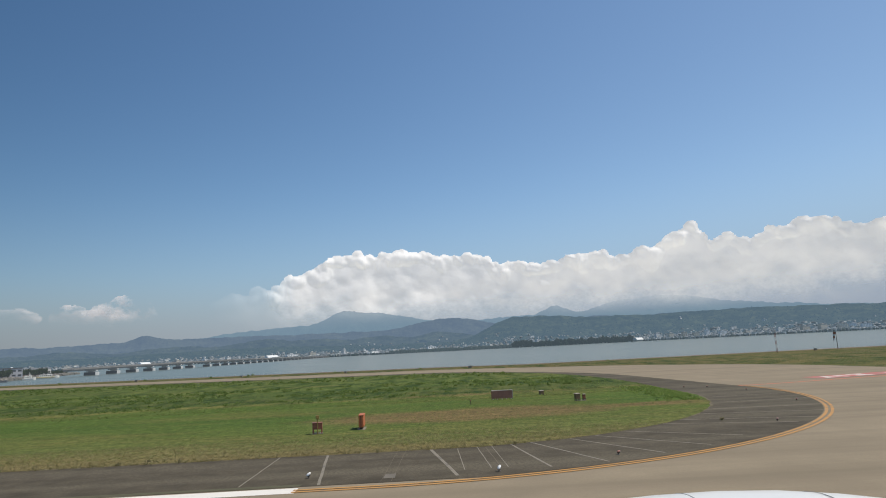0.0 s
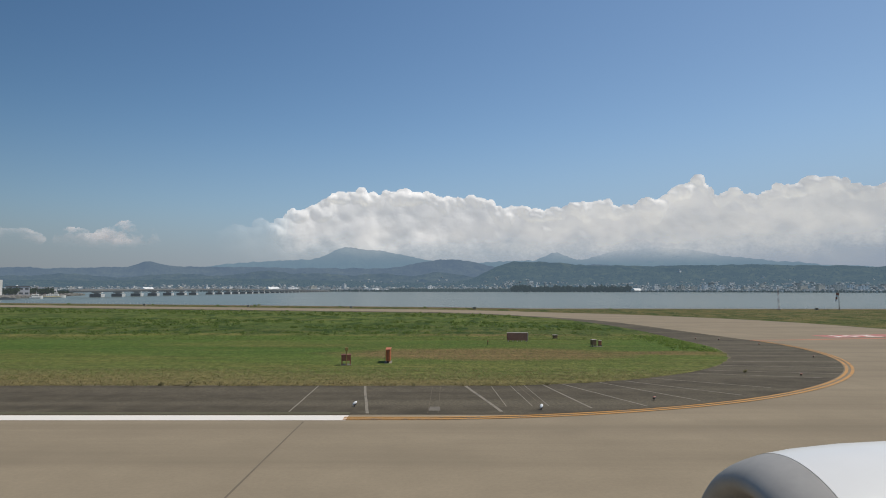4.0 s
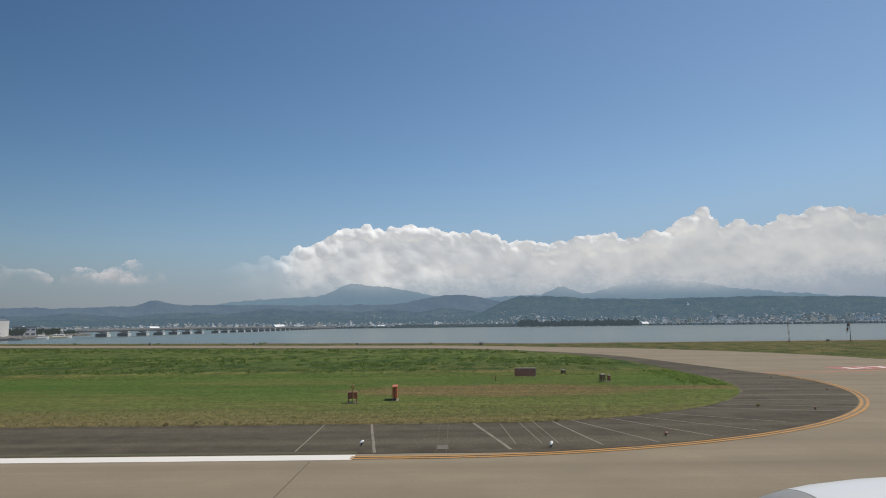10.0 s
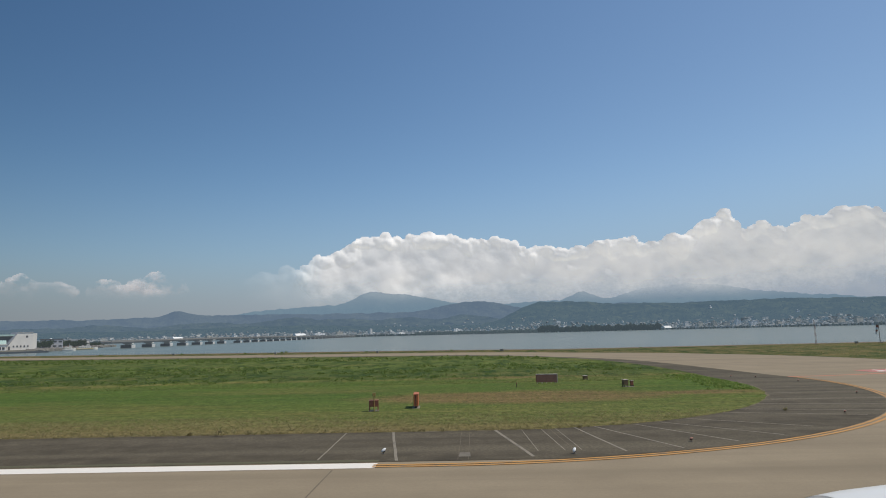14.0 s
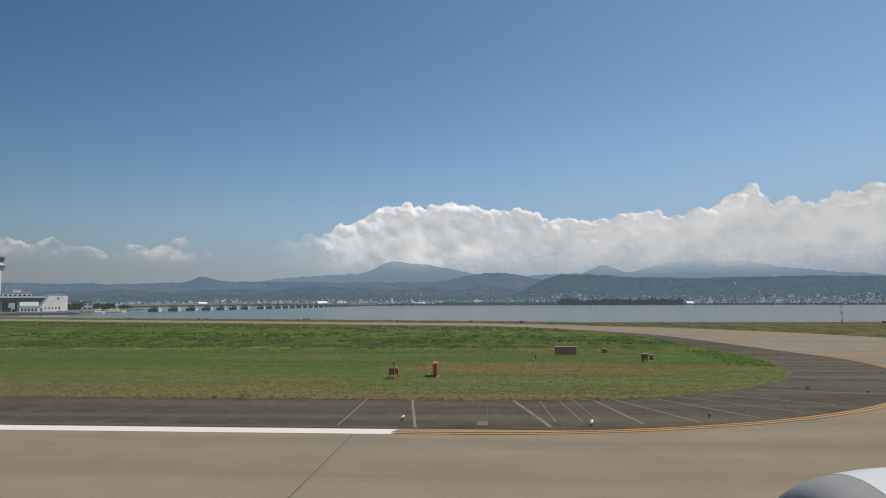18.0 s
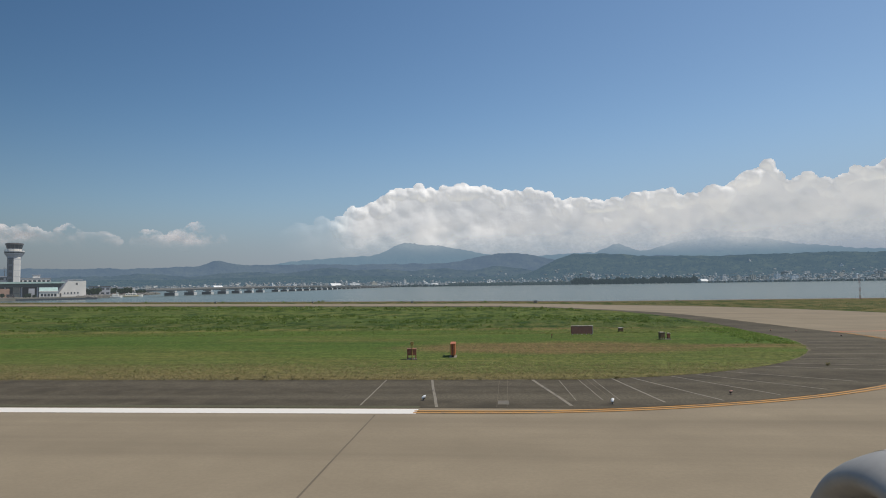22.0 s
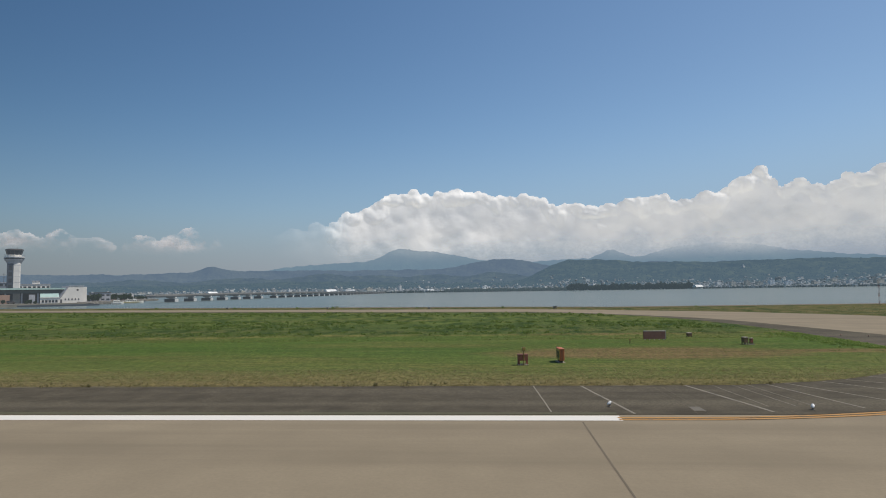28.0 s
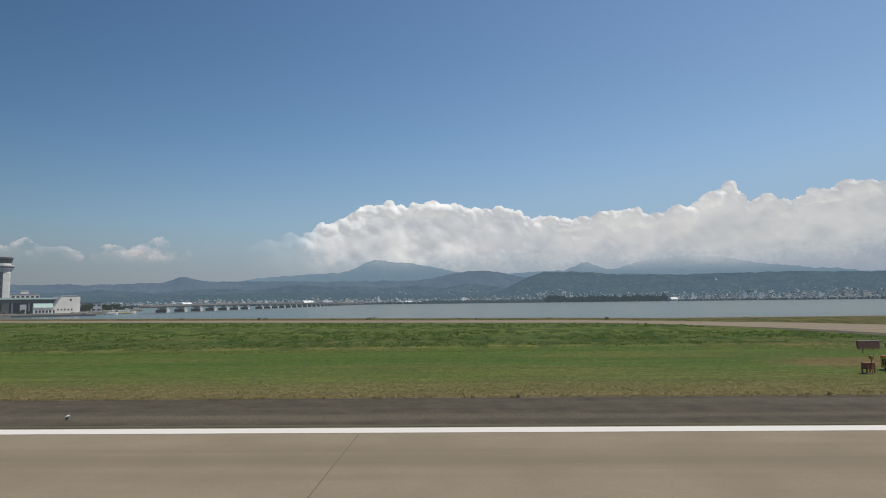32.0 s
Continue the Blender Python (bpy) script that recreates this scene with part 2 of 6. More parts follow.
M_PAVE = pavement_material("pale_worn_asphalt", (0.285, 0.231, 0.158), (0.19, 0.154, 0.106), 0.75, mottle=0.34, blotch=(0.86, 1.1))
M_SHOULDER = pavement_material("dark_shoulder_asphalt", (0.091, 0.076, 0.052), (0.179, 0.153, 0.107), 0.95, 0.9, 0.75, (0.58, 1.5))
M_PATCH = paint_material("patched_asphalt", (0.165, 0.14, 0.1), (0.105, 0.09, 0.064), 0.7, 1.1)
M_SEAL = paint_material("joint_sealing", (0.235, 0.2, 0.145), (0.11, 0.094, 0.068), 0.75, 1.1)
M_CRACK = pavement_material("dark_joint", (0.165, 0.135, 0.1), (0.19, 0.155, 0.115), 0.5, 1.5)
M_CURBING = pavement_material("edge_strip", (0.118, 0.11, 0.068), (0.16, 0.14, 0.095), 0.7, 1.2, 0.6)
M_WHITE_LINE = paint_material("white_road_paint", (0.78, 0.73, 0.65), (0.3, 0.27, 0.23), 0.2)
M_ORANGE_LINE = paint_material("orange_road_paint", (0.5, 0.25, 0.06), (0.2, 0.16, 0.11), 0.75)
M_RED_LINE = paint_material("faded_red_road_paint", (0.52, 0.16, 0.075), (0.3, 0.18, 0.12), 0.45)
M_RED_SIGN = paint_material("red_sign_road_paint", (0.5, 0.13, 0.1), (0.28, 0.19, 0.15), 0.9)
GRASS_STOPS = ((0.0, (0.2, 0.165, 0.08)), (0.03, (0.168, 0.158, 0.066)), (0.06, (0.13, 0.148, 0.048)), (0.11, (0.108, 0.142, 0.038)), (0.16, (0.085, 0.132, 0.031)), (0.2, (0.077, 0.127, 0.028)), (0.29, (0.088, 0.135, 0.03)),
               (0.34, (0.1, 0.145, 0.032)), (0.37, (0.185, 0.175, 0.06)), (0.4, (0.09, 0.12, 0.036)), (0.56, (0.09, 0.125, 0.036)),
               (0.66, (0.125, 0.165, 0.045)), (1.0, (0.12, 0.155, 0.045)))
M_GRASS = field_material("airfield_grass", GRASS_STOPS, 0.42, ((4.0, 44.3, 12.0, 5.6, 0.75), (16.0, 44.5, 6.0, 2.0, 0.75), (-22.0, 41.0, 10.0, 1.6, 0.12), (6.0, 66.0, 12.0, 1.5, 0.5)))
M_VERGE = field_material("verge_grass", ((0.0, (0.15, 0.14, 0.06)), (0.6, (0.115, 0.122, 0.046)), (1.0, (0.145, 0.13, 0.06))), 0.9)
M_DRY_BLADE = blade_material("dry_grass_blades", (0.35, 0.28, 0.155), (0.28, 0.24, 0.12), (0.2, 0.2, 0.08))
M_GREEN_BLADE = blade_material("green_grass_blades", (0.13, 0.185, 0.05), (0.17, 0.22, 0.065), (0.24, 0.24, 0.1))
M_WEED = blade_material("broad_leaf_weeds", (0.14, 0.2, 0.052), (0.185, 0.25, 0.068), (0.24, 0.29, 0.095))
M_FRESH = blade_material("fresh_grass_blades", (0.2, 0.29, 0.07), (0.25, 0.34, 0.085), (0.33, 0.36, 0.13))


def water_material():
    m, n, l, b, o = nodes_of("sea_water")
    v = place(n)
    rip = noise_node(n, l, v, 0.35, 6, 0.7, (1, 0.35, 1))
    swell = noise_node(n, l, v, 0.012, 4, 0.6, (0.35, 1, 1))
    col = ramp(n, l, swell, ((0.3, (0.055, 0.085, 0.085)), (0.7, (0.075, 0.1, 0.098))))
    l.new(col, b.inputs["Base Color"])
    l.new(calc(n, l, "MULTIPLY_ADD", swell, 0.12, 0.14), b.inputs["Roughness"])
    b.inputs["IOR"].default_value = 1.33
    b.inputs["Specular IOR Level"].default_value = 0.32
    bumped(n, l, b, rip, 0.6, 0.25)
    return m


# an even glow in the water stands in for haze over the bay
M_WATER = with_haze_glow(water_material(), 0.2, (0.29, 0.35, 0.325))


# ---- building helpers ----
def part(name, bm, material, parent=None, label="", m=None):
    """Links a bmesh as one mesh object, under a thing or a part where one is given."""
    me = bpy.data.meshes.new(name)
    bm.to_mesh(me)
    bm.free()
    me.materials.append(material)
    ob = new(name, me)
    if parent:
        ob.parent = parent
    if m is not None:
        ob.matrix_basis = m
    if label:
        tagged(ob, label)
    return ob


def sheet(name, verts, faces, material, smooth=False):
    me = bpy.data.meshes.new(name)
    me.from_pydata(verts, [], faces)
    me.materials.append(material)
    if smooth:
        me.polygons.foreach_set("use_smooth", [True] * len(me.polygons))
    me.update()
    return new(name, me)


def thing(name, m, label, category, group="", kind=""):
    ob = new(name)
    ob.matrix_basis = m
    ob.empty_display_size = 0.3
    return tagged(ob, label, category, group, kind)


def box(x0, x1, y0, y1, z0, z1, bevel=0.0, bm=None):
    bm = bm or bmesh.new()
    r = bmesh.ops.create_cube(bm, size=1.0, matrix=Matrix.Translation(((x0 + x1) / 2, (y0 + y1) / 2, (z0 + z1) / 2)) @ Matrix.Diagonal((x1 - x0, y1 - y0, z1 - z0, 1)))
    if bevel:
        es = list({e for v in r["verts"] for e in v.link_edges})
        bmesh.ops.bevel(bm, geom=es, offset=bevel, segments=2, affect="EDGES", profile=0.6)
    return bm


def rod(a, b, r0, r1=None, seg=10, bm=None, caps=True):
    bm = bm or bmesh.new()
    a, b = Vector(a), Vector(b)
    m = Matrix.Translation((a + b) / 2) @ (b - a).to_track_quat("Z", "Y").to_matrix().to_4x4()
    bmesh.ops.create_cone(bm, cap_ends=caps, segments=seg, radius1=r0, radius2=r0 if r1 is None else r1, depth=(b - a).length, matrix=m)
    return bm


def lathe(profile, axis="z", seg=32, bm=None, smooth=True):
    """Turns (along, radius) pairs about an axis through the origin."""
    bm = bm or bmesh.new()
    rings = []
    for h, r in profile:
        ring = []
        for k in range(seg):
            a = 2 * math.pi * k / seg
            c, s = r * math.cos(a), r * math.sin(a)
            ring.append(bm.verts.new((c, s, h) if axis == "z" else (h, c, s)))
        rings.append(ring)
    for p, q in zip(rings[:-1], rings[1:]):
        for k in range(seg):
            f = bm.faces.new((p[k], p[(k + 1) % seg], q[(k + 1) % seg], q[k]))
            f.smooth = smooth
    bmesh.ops.recalc_face_normals(bm, faces=bm.faces)
    return bm


def prism(outline, y0, y1, bm=None):
    """An outline in x and z, pulled along y."""
    bm = bm or bmesh.new()
    a = [bm.verts.new((x, y0, z)) for x, z in outline]
    b = [bm.verts.new((x, y1, z)) for x, z in outline]
    k = len(a)
    bm.faces.new(a)
    bm.faces.new(b[::-1])
    for i in range(k):
        bm.faces.new((a[(i + 1) % k], a[i], b[i], b[(i + 1) % k]))
    bmesh.ops.recalc_face_normals(bm, faces=bm.faces)
    return bm


def gz(y):
    """The airfield's height: level on the runway, then a slow fall towards the sea."""
    if y <= 22:
        return 0.0
    if y <= 60:
        return -0.0125 * (y - 22)
    if y <= 120:
        return -0.475 - 0.007 * (y - 60)
    return -0.895


def polar(az, d, z=0.0):
    return Vector((d * math.sin(radians(az)), d * math.cos(radians(az)), z))


def fbm(x, y, octaves=5, seed=0.0):
    return noise.fractal(Vector((x, y, seed)), 0.9, 2.05, octaves)

# ---- the airfield ----
SEA_Z, COAST_Y = -1.75, 172.0
ISLE_X, ISLE_Y0, ISLE_Y1 = 22.5, 28.2, 127.0     # the grass field inside the turn


def isle_right(y):
    if y < 57:
        k = (57 - y) / 29.0
        return 1.0 + 21.5 * math.sqrt(max(0.0, 1 - k * k))
    bulge = 1.3 * math.sin(math.pi * (y - 57) / 43.0) if y < 100 else 0.0
    if y < 90:
        return ISLE_X + bulge
    k = (y - 90) / 37.0
    return -5.0 + 27.5 * max(0.0, 1 - abs(k) ** 2.6) ** 0.42 + bulge


def edge_right(y, inset=0.0):
    """The line along which the orange paint runs round the shoulder."""
    rx, ry = 30.5 - inset, 37.3 - inset
    if y < 58:
        k = (58 - y) / ry
        return -1.0 + rx * math.sqrt(max(0.0, 1 - min(1, k * k)))
    if y < 90:
        return -1.0 + rx - (y - 58) * 0.04
    k = (y - 90) / 42.0
    return -5.0 + (32.9 - inset) * math.sqrt(max(0.0, 1 - min(1, k * k)))


def pave_right(y):
    if y < 27:
        return 700.0
    if y < 85:
        return 56.0
    k = (y - 85) / 66.0
    return 56.0 * math.sqrt(max(0.0, 1 - min(1, k * k)))


def bent(x, y):
    """The far side of the field runs aslant: it draws away from the runway towards -x."""
    out = 0.5 * (25 - x) if x > 0 else 12.5 + 0.31 * min(-x, 300.0)
    return y + max(0.0, out) * min(1.0, max(0.0, (y - 60) / 67.0))


def layer(name, y0, y1, right, lift, material, step=1.0, left=-700.0, rag=0.0, ragseed=0.0):
    """A flat sheet of the airfield between a far left line and a right-hand border, following the fall of the ground."""
    ys = sorted({y0, y1, *[y for y in (22.0, 60.0, 120.0) if y0 < y < y1], *np.arange(y0, y1, step).round(3)})
    verts, faces = [], []
    cuts = np.concatenate([np.linspace(left, -60, 12)[:-1], np.linspace(-60, 0, 121)]) if rag else np.array([left, -300.0, -100.0, 0.0, 25.0])
    for y in ys:
        xr = right(y)
        row = [x for x in cuts if x < xr - 0.05]
        row = row + [xr] * (len(cuts) + 1 - len(row))
        for x in row:
            dy = rag * fbm(x * 0.8, 0, 4, ragseed) if rag and y == y0 else 0.0
            dx = rag * fbm(0, y * 0.8, 4, ragseed + 7) if rag and x == xr else 0.0
            verts.append((x + dx, bent(x + dx, y) + dy, gz(y) + lift))
    w = len(cuts) + 1
    for r in range(len(ys) - 1):
        for k in range(w - 1):
            a = r * w + k
            faces.append((a, a + 1, a + 1 + w, a + w))
    return sheet(name, verts, faces, material)


def ground_rows():
    ys = [-3000.0, -400.0, -80.0, 0.0, 22.0, 60.0, 120.0, 127.0, COAST_Y]
    xs = [-3000.0, -800.0, -300.0, 0.0, 25.0, 300.0, 800.0, 3000.0]
    verts = [(x, bent(x, y), gz(y) - 0.06) for y in ys for x in xs]
    verts += [(x, bent(x, COAST_Y) + 2.5, SEA_Z - 1.5) for x in xs]
    w = len(xs)
    return verts, [(r * w + k, r * w + k + 1, (r + 1) * w + k + 1, (r + 1) * w + k) for r in range(len(ys)) for k in range(w - 1)]


ground = tagged(sheet("ground", *ground_rows(), M_VERGE), "rough green and straw-coloured grass of the airfield verge", "grass verge", kind="structure")
runway = tagged(layer("runway", -60, 151, pave_right, 0.0, M_PAVE), "pale worn brownish-grey asphalt of the runway and taxiway", "runway", kind="structure")
shoulder = tagged(layer("shoulder", 21.35, 131.5, lambda y: edge_right(y, 0.28), 0.012, M_SHOULDER), "dark grey asphalt shoulder beside the runway edge line", "shoulder", kind="structure")
field = tagged(layer("grass_field", ISLE_Y0, ISLE_Y1, isle_right, 0.024, M_GRASS, rag=0.22, ragseed=3.3), "green mown grass field with straw-coloured and weedy bands", "grass field", kind="structure")
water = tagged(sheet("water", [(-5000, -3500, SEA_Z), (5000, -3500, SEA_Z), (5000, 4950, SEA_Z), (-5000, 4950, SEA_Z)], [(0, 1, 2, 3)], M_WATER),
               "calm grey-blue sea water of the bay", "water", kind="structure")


def sea_wall():
    """A low weathered wall along the water, in straight lengths."""
    xs = [-420.0, -300.0, -150.0, -60.0, 0.0, 12.5, 25.0, 120.0, 300.0]
    verts, faces = [], []
    for x in xs:
        y = bent(x, COAST_Y) - 0.6
        verts += [(x, y - 0.9, gz(COAST_Y) - 0.1), (x, y - 0.7, gz(COAST_Y) + 0.08), (x, y + 0.4, gz(COAST_Y) + 0.1), (x, y + 0.5, gz(COAST_Y) - 0.1)]
    for k in range(len(xs) - 1):
        faces += [(4 * k + i, 4 * k + i + 1, 4 * k + 5 + i, 4 * k + 4 + i) for i in range(3)]
    tagged(sheet("sea_wall", verts, faces, M_WALL_CREST), "low weathered brown sea wall along the verge", "sea wall", kind="structure")


M_WALL_CREST = pavement_material("weathered_sea_wall", (0.24, 0.185, 0.135), (0.15, 0.12, 0.085), 0.6, 0.6, 0.5)
sea_wall()

# ---- paint and joints on the pavement ----
def ribbon(name, pts, width, lift, material, label, category, flat_end=None):
    """A painted strip of one width along a line on the ground."""
    verts, faces = [], []
    n = len(pts)
    for k, (x, y) in enumerate(pts):
        a, b = Vector(pts[max(0, k - 1)]), Vector(pts[min(n - 1, k + 1)])
        d = (b - a).normalized()
        s = Vector((-d.y, d.x)) * width / 2
        for q in (s, -s):
            verts.append((x + q.x, y + q.y, gz(y + q.y) + lift))
        if k:
            faces.append((2 * k - 2, 2 * k - 1, 2 * k + 1, 2 * k))
    return tagged(sheet(name, verts, faces, material), label, category, kind="structure")


lw = 0.44
white_line = tagged(sheet("edge_line", [(-700, 20.85 - lw, 0.006), (-3.0, 20.85 - lw, 0.006), (-3.0, 20.75 + lw, 0.006), (-700, 20.75 + lw, 0.006)], [(0, 1, 2, 3)], M_WHITE_LINE),
                    "wide white painted runway edge line", "road marking", kind="structure")


def turn_line(off):
    """The orange border: straight from the white line's end, then round the shoulder to the hold line."""
    rx, ry = 30.5 + off, 37.3 + off
    pts = [(-3.1, 58 - ry), (-2.0, 58 - ry)]
    for k in range(61):
        a = math.pi / 2 * k / 60
        pts.append((-1.0 + rx * math.sin(a), 58 - ry * math.cos(a)))
    return pts


for off in (-0.14, 0.14):
    ribbon("turn_line", turn_line(off), 0.15, 0.016, M_ORANGE_LINE, "orange painted double line round the dark shoulder", "road marking")
ribbon("edge_strip", [(x, 21.5 - 0.0005 * x) for x in range(-303, -2, 10)], 0.36, 0.015, M_CURBING, "dusty mossy strip between edge line and shoulder", "road marking")
ribbon("hold_line", [(29.0 + k, 58.6 + 0.02 * k * k if k < 9 else 60.2 + 0.2 * (k - 9)) for k in range(0, 28)], 0.5, 0.008, M_RED_LINE, "faded red painted hold line across the taxiway", "road marking")


def hold_sign(x, y):
    """The red painted sign on the taxiway, with its white figures worn beyond reading."""
    verts = [(x + a, y + 0.2 * a + b, gz(y + b) + 0.01) for a, b in ((0, 0), (16, 0), (16, 3.4), (0, 3.4))]
    tagged(sheet("painted_sign", verts, [(0, 1, 2, 3)], M_RED_SIGN), "red painted sign on the taxiway with worn white marks", "road marking", kind="structure")
    for a, w, b, h in ((0.9, 1.6, 0.5, 0.5), (1.6, 0.5, 0.8, 2.0), (3.2, 0.5, 0.5, 2.4), (4.6, 2.0, 0.5, 0.5), (4.6, 2.0, 2.4, 0.5), (5.4, 0.5, 0.8, 1.8), (8.6, 2.6, 1.3, 0.6), (12.2, 0.6, 0.5, 2.4)):
        verts = [(x + p, y + 0.2 * p + q, gz(y + q) + 0.016) for p, q in ((a, b), (a + w, b), (a + w, b + h), (a, b + h))]
        tagged(sheet("painted_mark", verts, [(0, 1, 2, 3)], M_WHITE_LINE), "white worn painted bar on the red taxiway sign", "road marking", kind="structure")


hold_sign(39.2, 62.2)

# sealed joints that cross the shoulder: near end, far end, width
for x0, y0, x1, y1, w in ((-5.15, 21.9, -5.35, 28.4, 0.1), (-2.5, 21.6, -3.35, 28.6, 0.14), (2.1, 21.9, 1.15, 28.4, 0.17), (2.45, 22.9, 2.35, 28.0, 0.06),
                          (3.4, 23.0, 3.2, 28.3, 0.07), (3.75, 23.1, 3.55, 28.3, 0.05), (4.0, 23.0, 3.85, 28.3, 0.06), (5.4, 22.6, 4.7, 28.6, 0.12), (7.4, 23.0, 5.6, 28.8, 0.12),
                          (9.8, 24.2, 7.5, 29.2, 0.12), (12.0, 25.5, 8.8, 29.8, 0.12), (14.2, 27.6, 10.2, 31.0, 0.12), (18.4, 31.0, 12.6, 33.0, 0.12), (20.5, 32.6, 14.0, 34.3, 0.13),
                          (22.6, 35.4, 16.4, 36.6, 0.13), (24.9, 38.5, 18.3, 38.9, 0.13), (26.4, 43.0, 20.4, 43.0, 0.13), (27.2, 48.0, 22.0, 47.6, 0.13),
                          (0.0, 21.6, 0.1, 28.3, 0.03), (-0.35, 21.6, -0.25, 28.3, 0.025)):
    x0, y0 = x0 + 0.1 * (x0 - x1), y0 + 0.02 * (y0 - y1)
    w = w * 0.75 if w > 0.1 else w * 0.55
    bend = [(x0 + (x1 - x0) * k / 8 + 0.018 * fbm(k, x0), y0 + (y1 - y0) * k / 8) for k in range(9)]
    ribbon("sealed_joint", bend, w, 0.017, M_SEAL if w > 0.03 else M_CRACK, "pale sealed joint across the dark shoulder", "pavement joint")
tagged(sheet("patch", [(-0.33, 21.95, 0.019), (0.07, 21.95, 0.019), (0.06, 22.7, 0.019), (-0.31, 22.7, 0.019)], [(0, 1, 2, 3)], M_PATCH), "faint square repair patch in the shoulder", "pavement patch", kind="structure")
for gx, gw in ((-31.8, 0.03), (-4.3, 0.05), (25.8, 0.05), (55.9, 0.05)):
    ribbon("pavement_joint", [(gx + 0.03 * fbm(k, gx), -40 + k * 4.3) for k in range(15)], gw, 0.005, M_CRACK, "dark construction joint across the runway", "pavement joint")


def soil_edge():
    """Thin ragged strip of dust and dead grass where the field meets the shoulder."""
    path = [(x, ISLE_Y0) for x in np.arange(-90, 1.0, 0.5)]
    path += [(1.0 + 21.5 * math.sin(a), 57 - 28.8 * math.cos(a)) for a in np.linspace(0, math.pi / 2, 110)]
    verts, faces = [], []
    for k, (x, y) in enumerate(path):
        a, b = Vector(path[max(0, k - 1)]), Vector(path[min(len(path) - 1, k + 1)])
        d = (b - a).normalized()
        out = Vector((d.y, -d.x))
        w = 0.1 + 0.22 * abs(fbm(k * 0.37, 0.5, 4, 8.8))
        for q in (-0.35, w):
            verts.append((x + out.x * q, y + out.y * q, gz(y) + 0.019))
        if k:
            faces.append((2 * k - 2, 2 * k - 1, 2 * k + 1, 2 * k))
    tagged(sheet("soil_edge", verts, faces, M_SOIL), "dusty pale soil along the edge of the grass field", "soil", kind="structure")


M_SOIL = pavement_material("dusty_soil", (0.165, 0.14, 0.088), (0.12, 0.095, 0.06), 0.5, 1.2, 0.5)
soil_edge()

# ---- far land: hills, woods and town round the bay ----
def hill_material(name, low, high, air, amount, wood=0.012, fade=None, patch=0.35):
    """Wooded hillside with clearings and fields, a haze glow mixed in; fade: heights between which it is lost in cloud.
    """
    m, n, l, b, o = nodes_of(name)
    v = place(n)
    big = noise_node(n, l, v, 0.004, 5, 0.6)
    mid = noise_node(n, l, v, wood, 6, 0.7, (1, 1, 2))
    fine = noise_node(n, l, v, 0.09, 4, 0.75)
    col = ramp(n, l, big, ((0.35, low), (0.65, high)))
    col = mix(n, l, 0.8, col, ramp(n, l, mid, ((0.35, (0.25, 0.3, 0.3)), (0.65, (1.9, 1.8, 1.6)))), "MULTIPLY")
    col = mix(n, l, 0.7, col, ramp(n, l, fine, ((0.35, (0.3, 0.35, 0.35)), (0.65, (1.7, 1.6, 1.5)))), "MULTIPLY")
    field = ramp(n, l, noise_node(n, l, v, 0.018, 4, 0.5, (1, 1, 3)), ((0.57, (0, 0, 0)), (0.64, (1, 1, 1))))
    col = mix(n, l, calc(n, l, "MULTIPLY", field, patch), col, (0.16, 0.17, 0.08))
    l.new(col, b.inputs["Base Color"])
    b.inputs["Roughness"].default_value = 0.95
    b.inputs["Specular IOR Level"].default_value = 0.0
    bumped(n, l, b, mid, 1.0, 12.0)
    with_haze_glow(m, amount, air)
    if fade:
        sep = n.new("ShaderNodeSeparateXYZ")
        l.new(v, sep.inputs[0])
        curl = noise_node(n, l, v, 0.006, 5, 0.6)
        h = calc(n, l, "ADD", sep.outputs["Z"], calc(n, l, "MULTIPLY_ADD", curl, 24.0, -12.0))
        seen = n.new("ShaderNodeMapRange")
        seen.interpolation_type = "SMOOTHSTEP"
        seen.inputs[1].default_value, seen.inputs[2].default_value = fade
        seen.inputs[3].default_value, seen.inputs[4].default_value = 0.0, 0.95
        l.new(h, seen.inputs[0])
        side = n.new("ShaderNodeMapRange")
        side.interpolation_type = "SMOOTHSTEP"
        side.inputs[1].default_value, side.inputs[2].default_value = 500.0, 1250.0
        side.inputs[3].default_value, side.inputs[4].default_value = 0.3, 1.0
        l.new(sep.outputs["X"], side.inputs[0])
        lost = calc(n, l, "MULTIPLY", seen.outputs[0], side.outputs[0])
        src = o.inputs["Surface"].links[0].from_socket
        tr = n.new("ShaderNodeBsdfTransparent")
        x = n.new("ShaderNodeMixShader")
        l.new(lost, x.inputs[0])
        l.new(src, x.inputs[1])
        l.new(tr.outputs[0], x.inputs[2])
        l.new(x.outputs[0], o.inputs["Surface"])
    return m


def ridge_height(az, d, peaks, base, rough, seed):
    """Degrees of elevation of a ridge: a run of summits and saddles (azimuth, height), broken by gullies."""
    e = sum(float(np.interp(az + k, [p[0] for p in peaks], [p[1] for p in peaks])) for k in (-0.25, 0.0, 0.25)) / 3
    return max(0.05, e + rough * fbm(az * 0.35, seed, 5, seed) + 0.6 * rough * fbm(az * 1.9, seed, 5, seed + 1) + 0.14 * rough * fbm(az * 6.5, seed, 4, seed + 2))


def slope_z(a, u, zt, seed):
    """Height on a hillside between shore (u = 0) and crest (u = 1): spurs, and gullies between them."""
    spur = 1 - (1 - u) ** 0.7 * (0.5 * abs(fbm(a * 0.55 + 0.3 * u, u * 1.6, 5, seed + 2)) + 0.45 * abs(fbm(a * 0.55 + 1.6 * u, u * 7.0, 5, seed + 3)))
    return SEA_Z + 0.8 + (zt - SEA_Z - 0.8) * u ** 1.35 * spur + 9 * u * (1 - u) * fbm(a * 1.5, u * 9, 4, seed + 4)


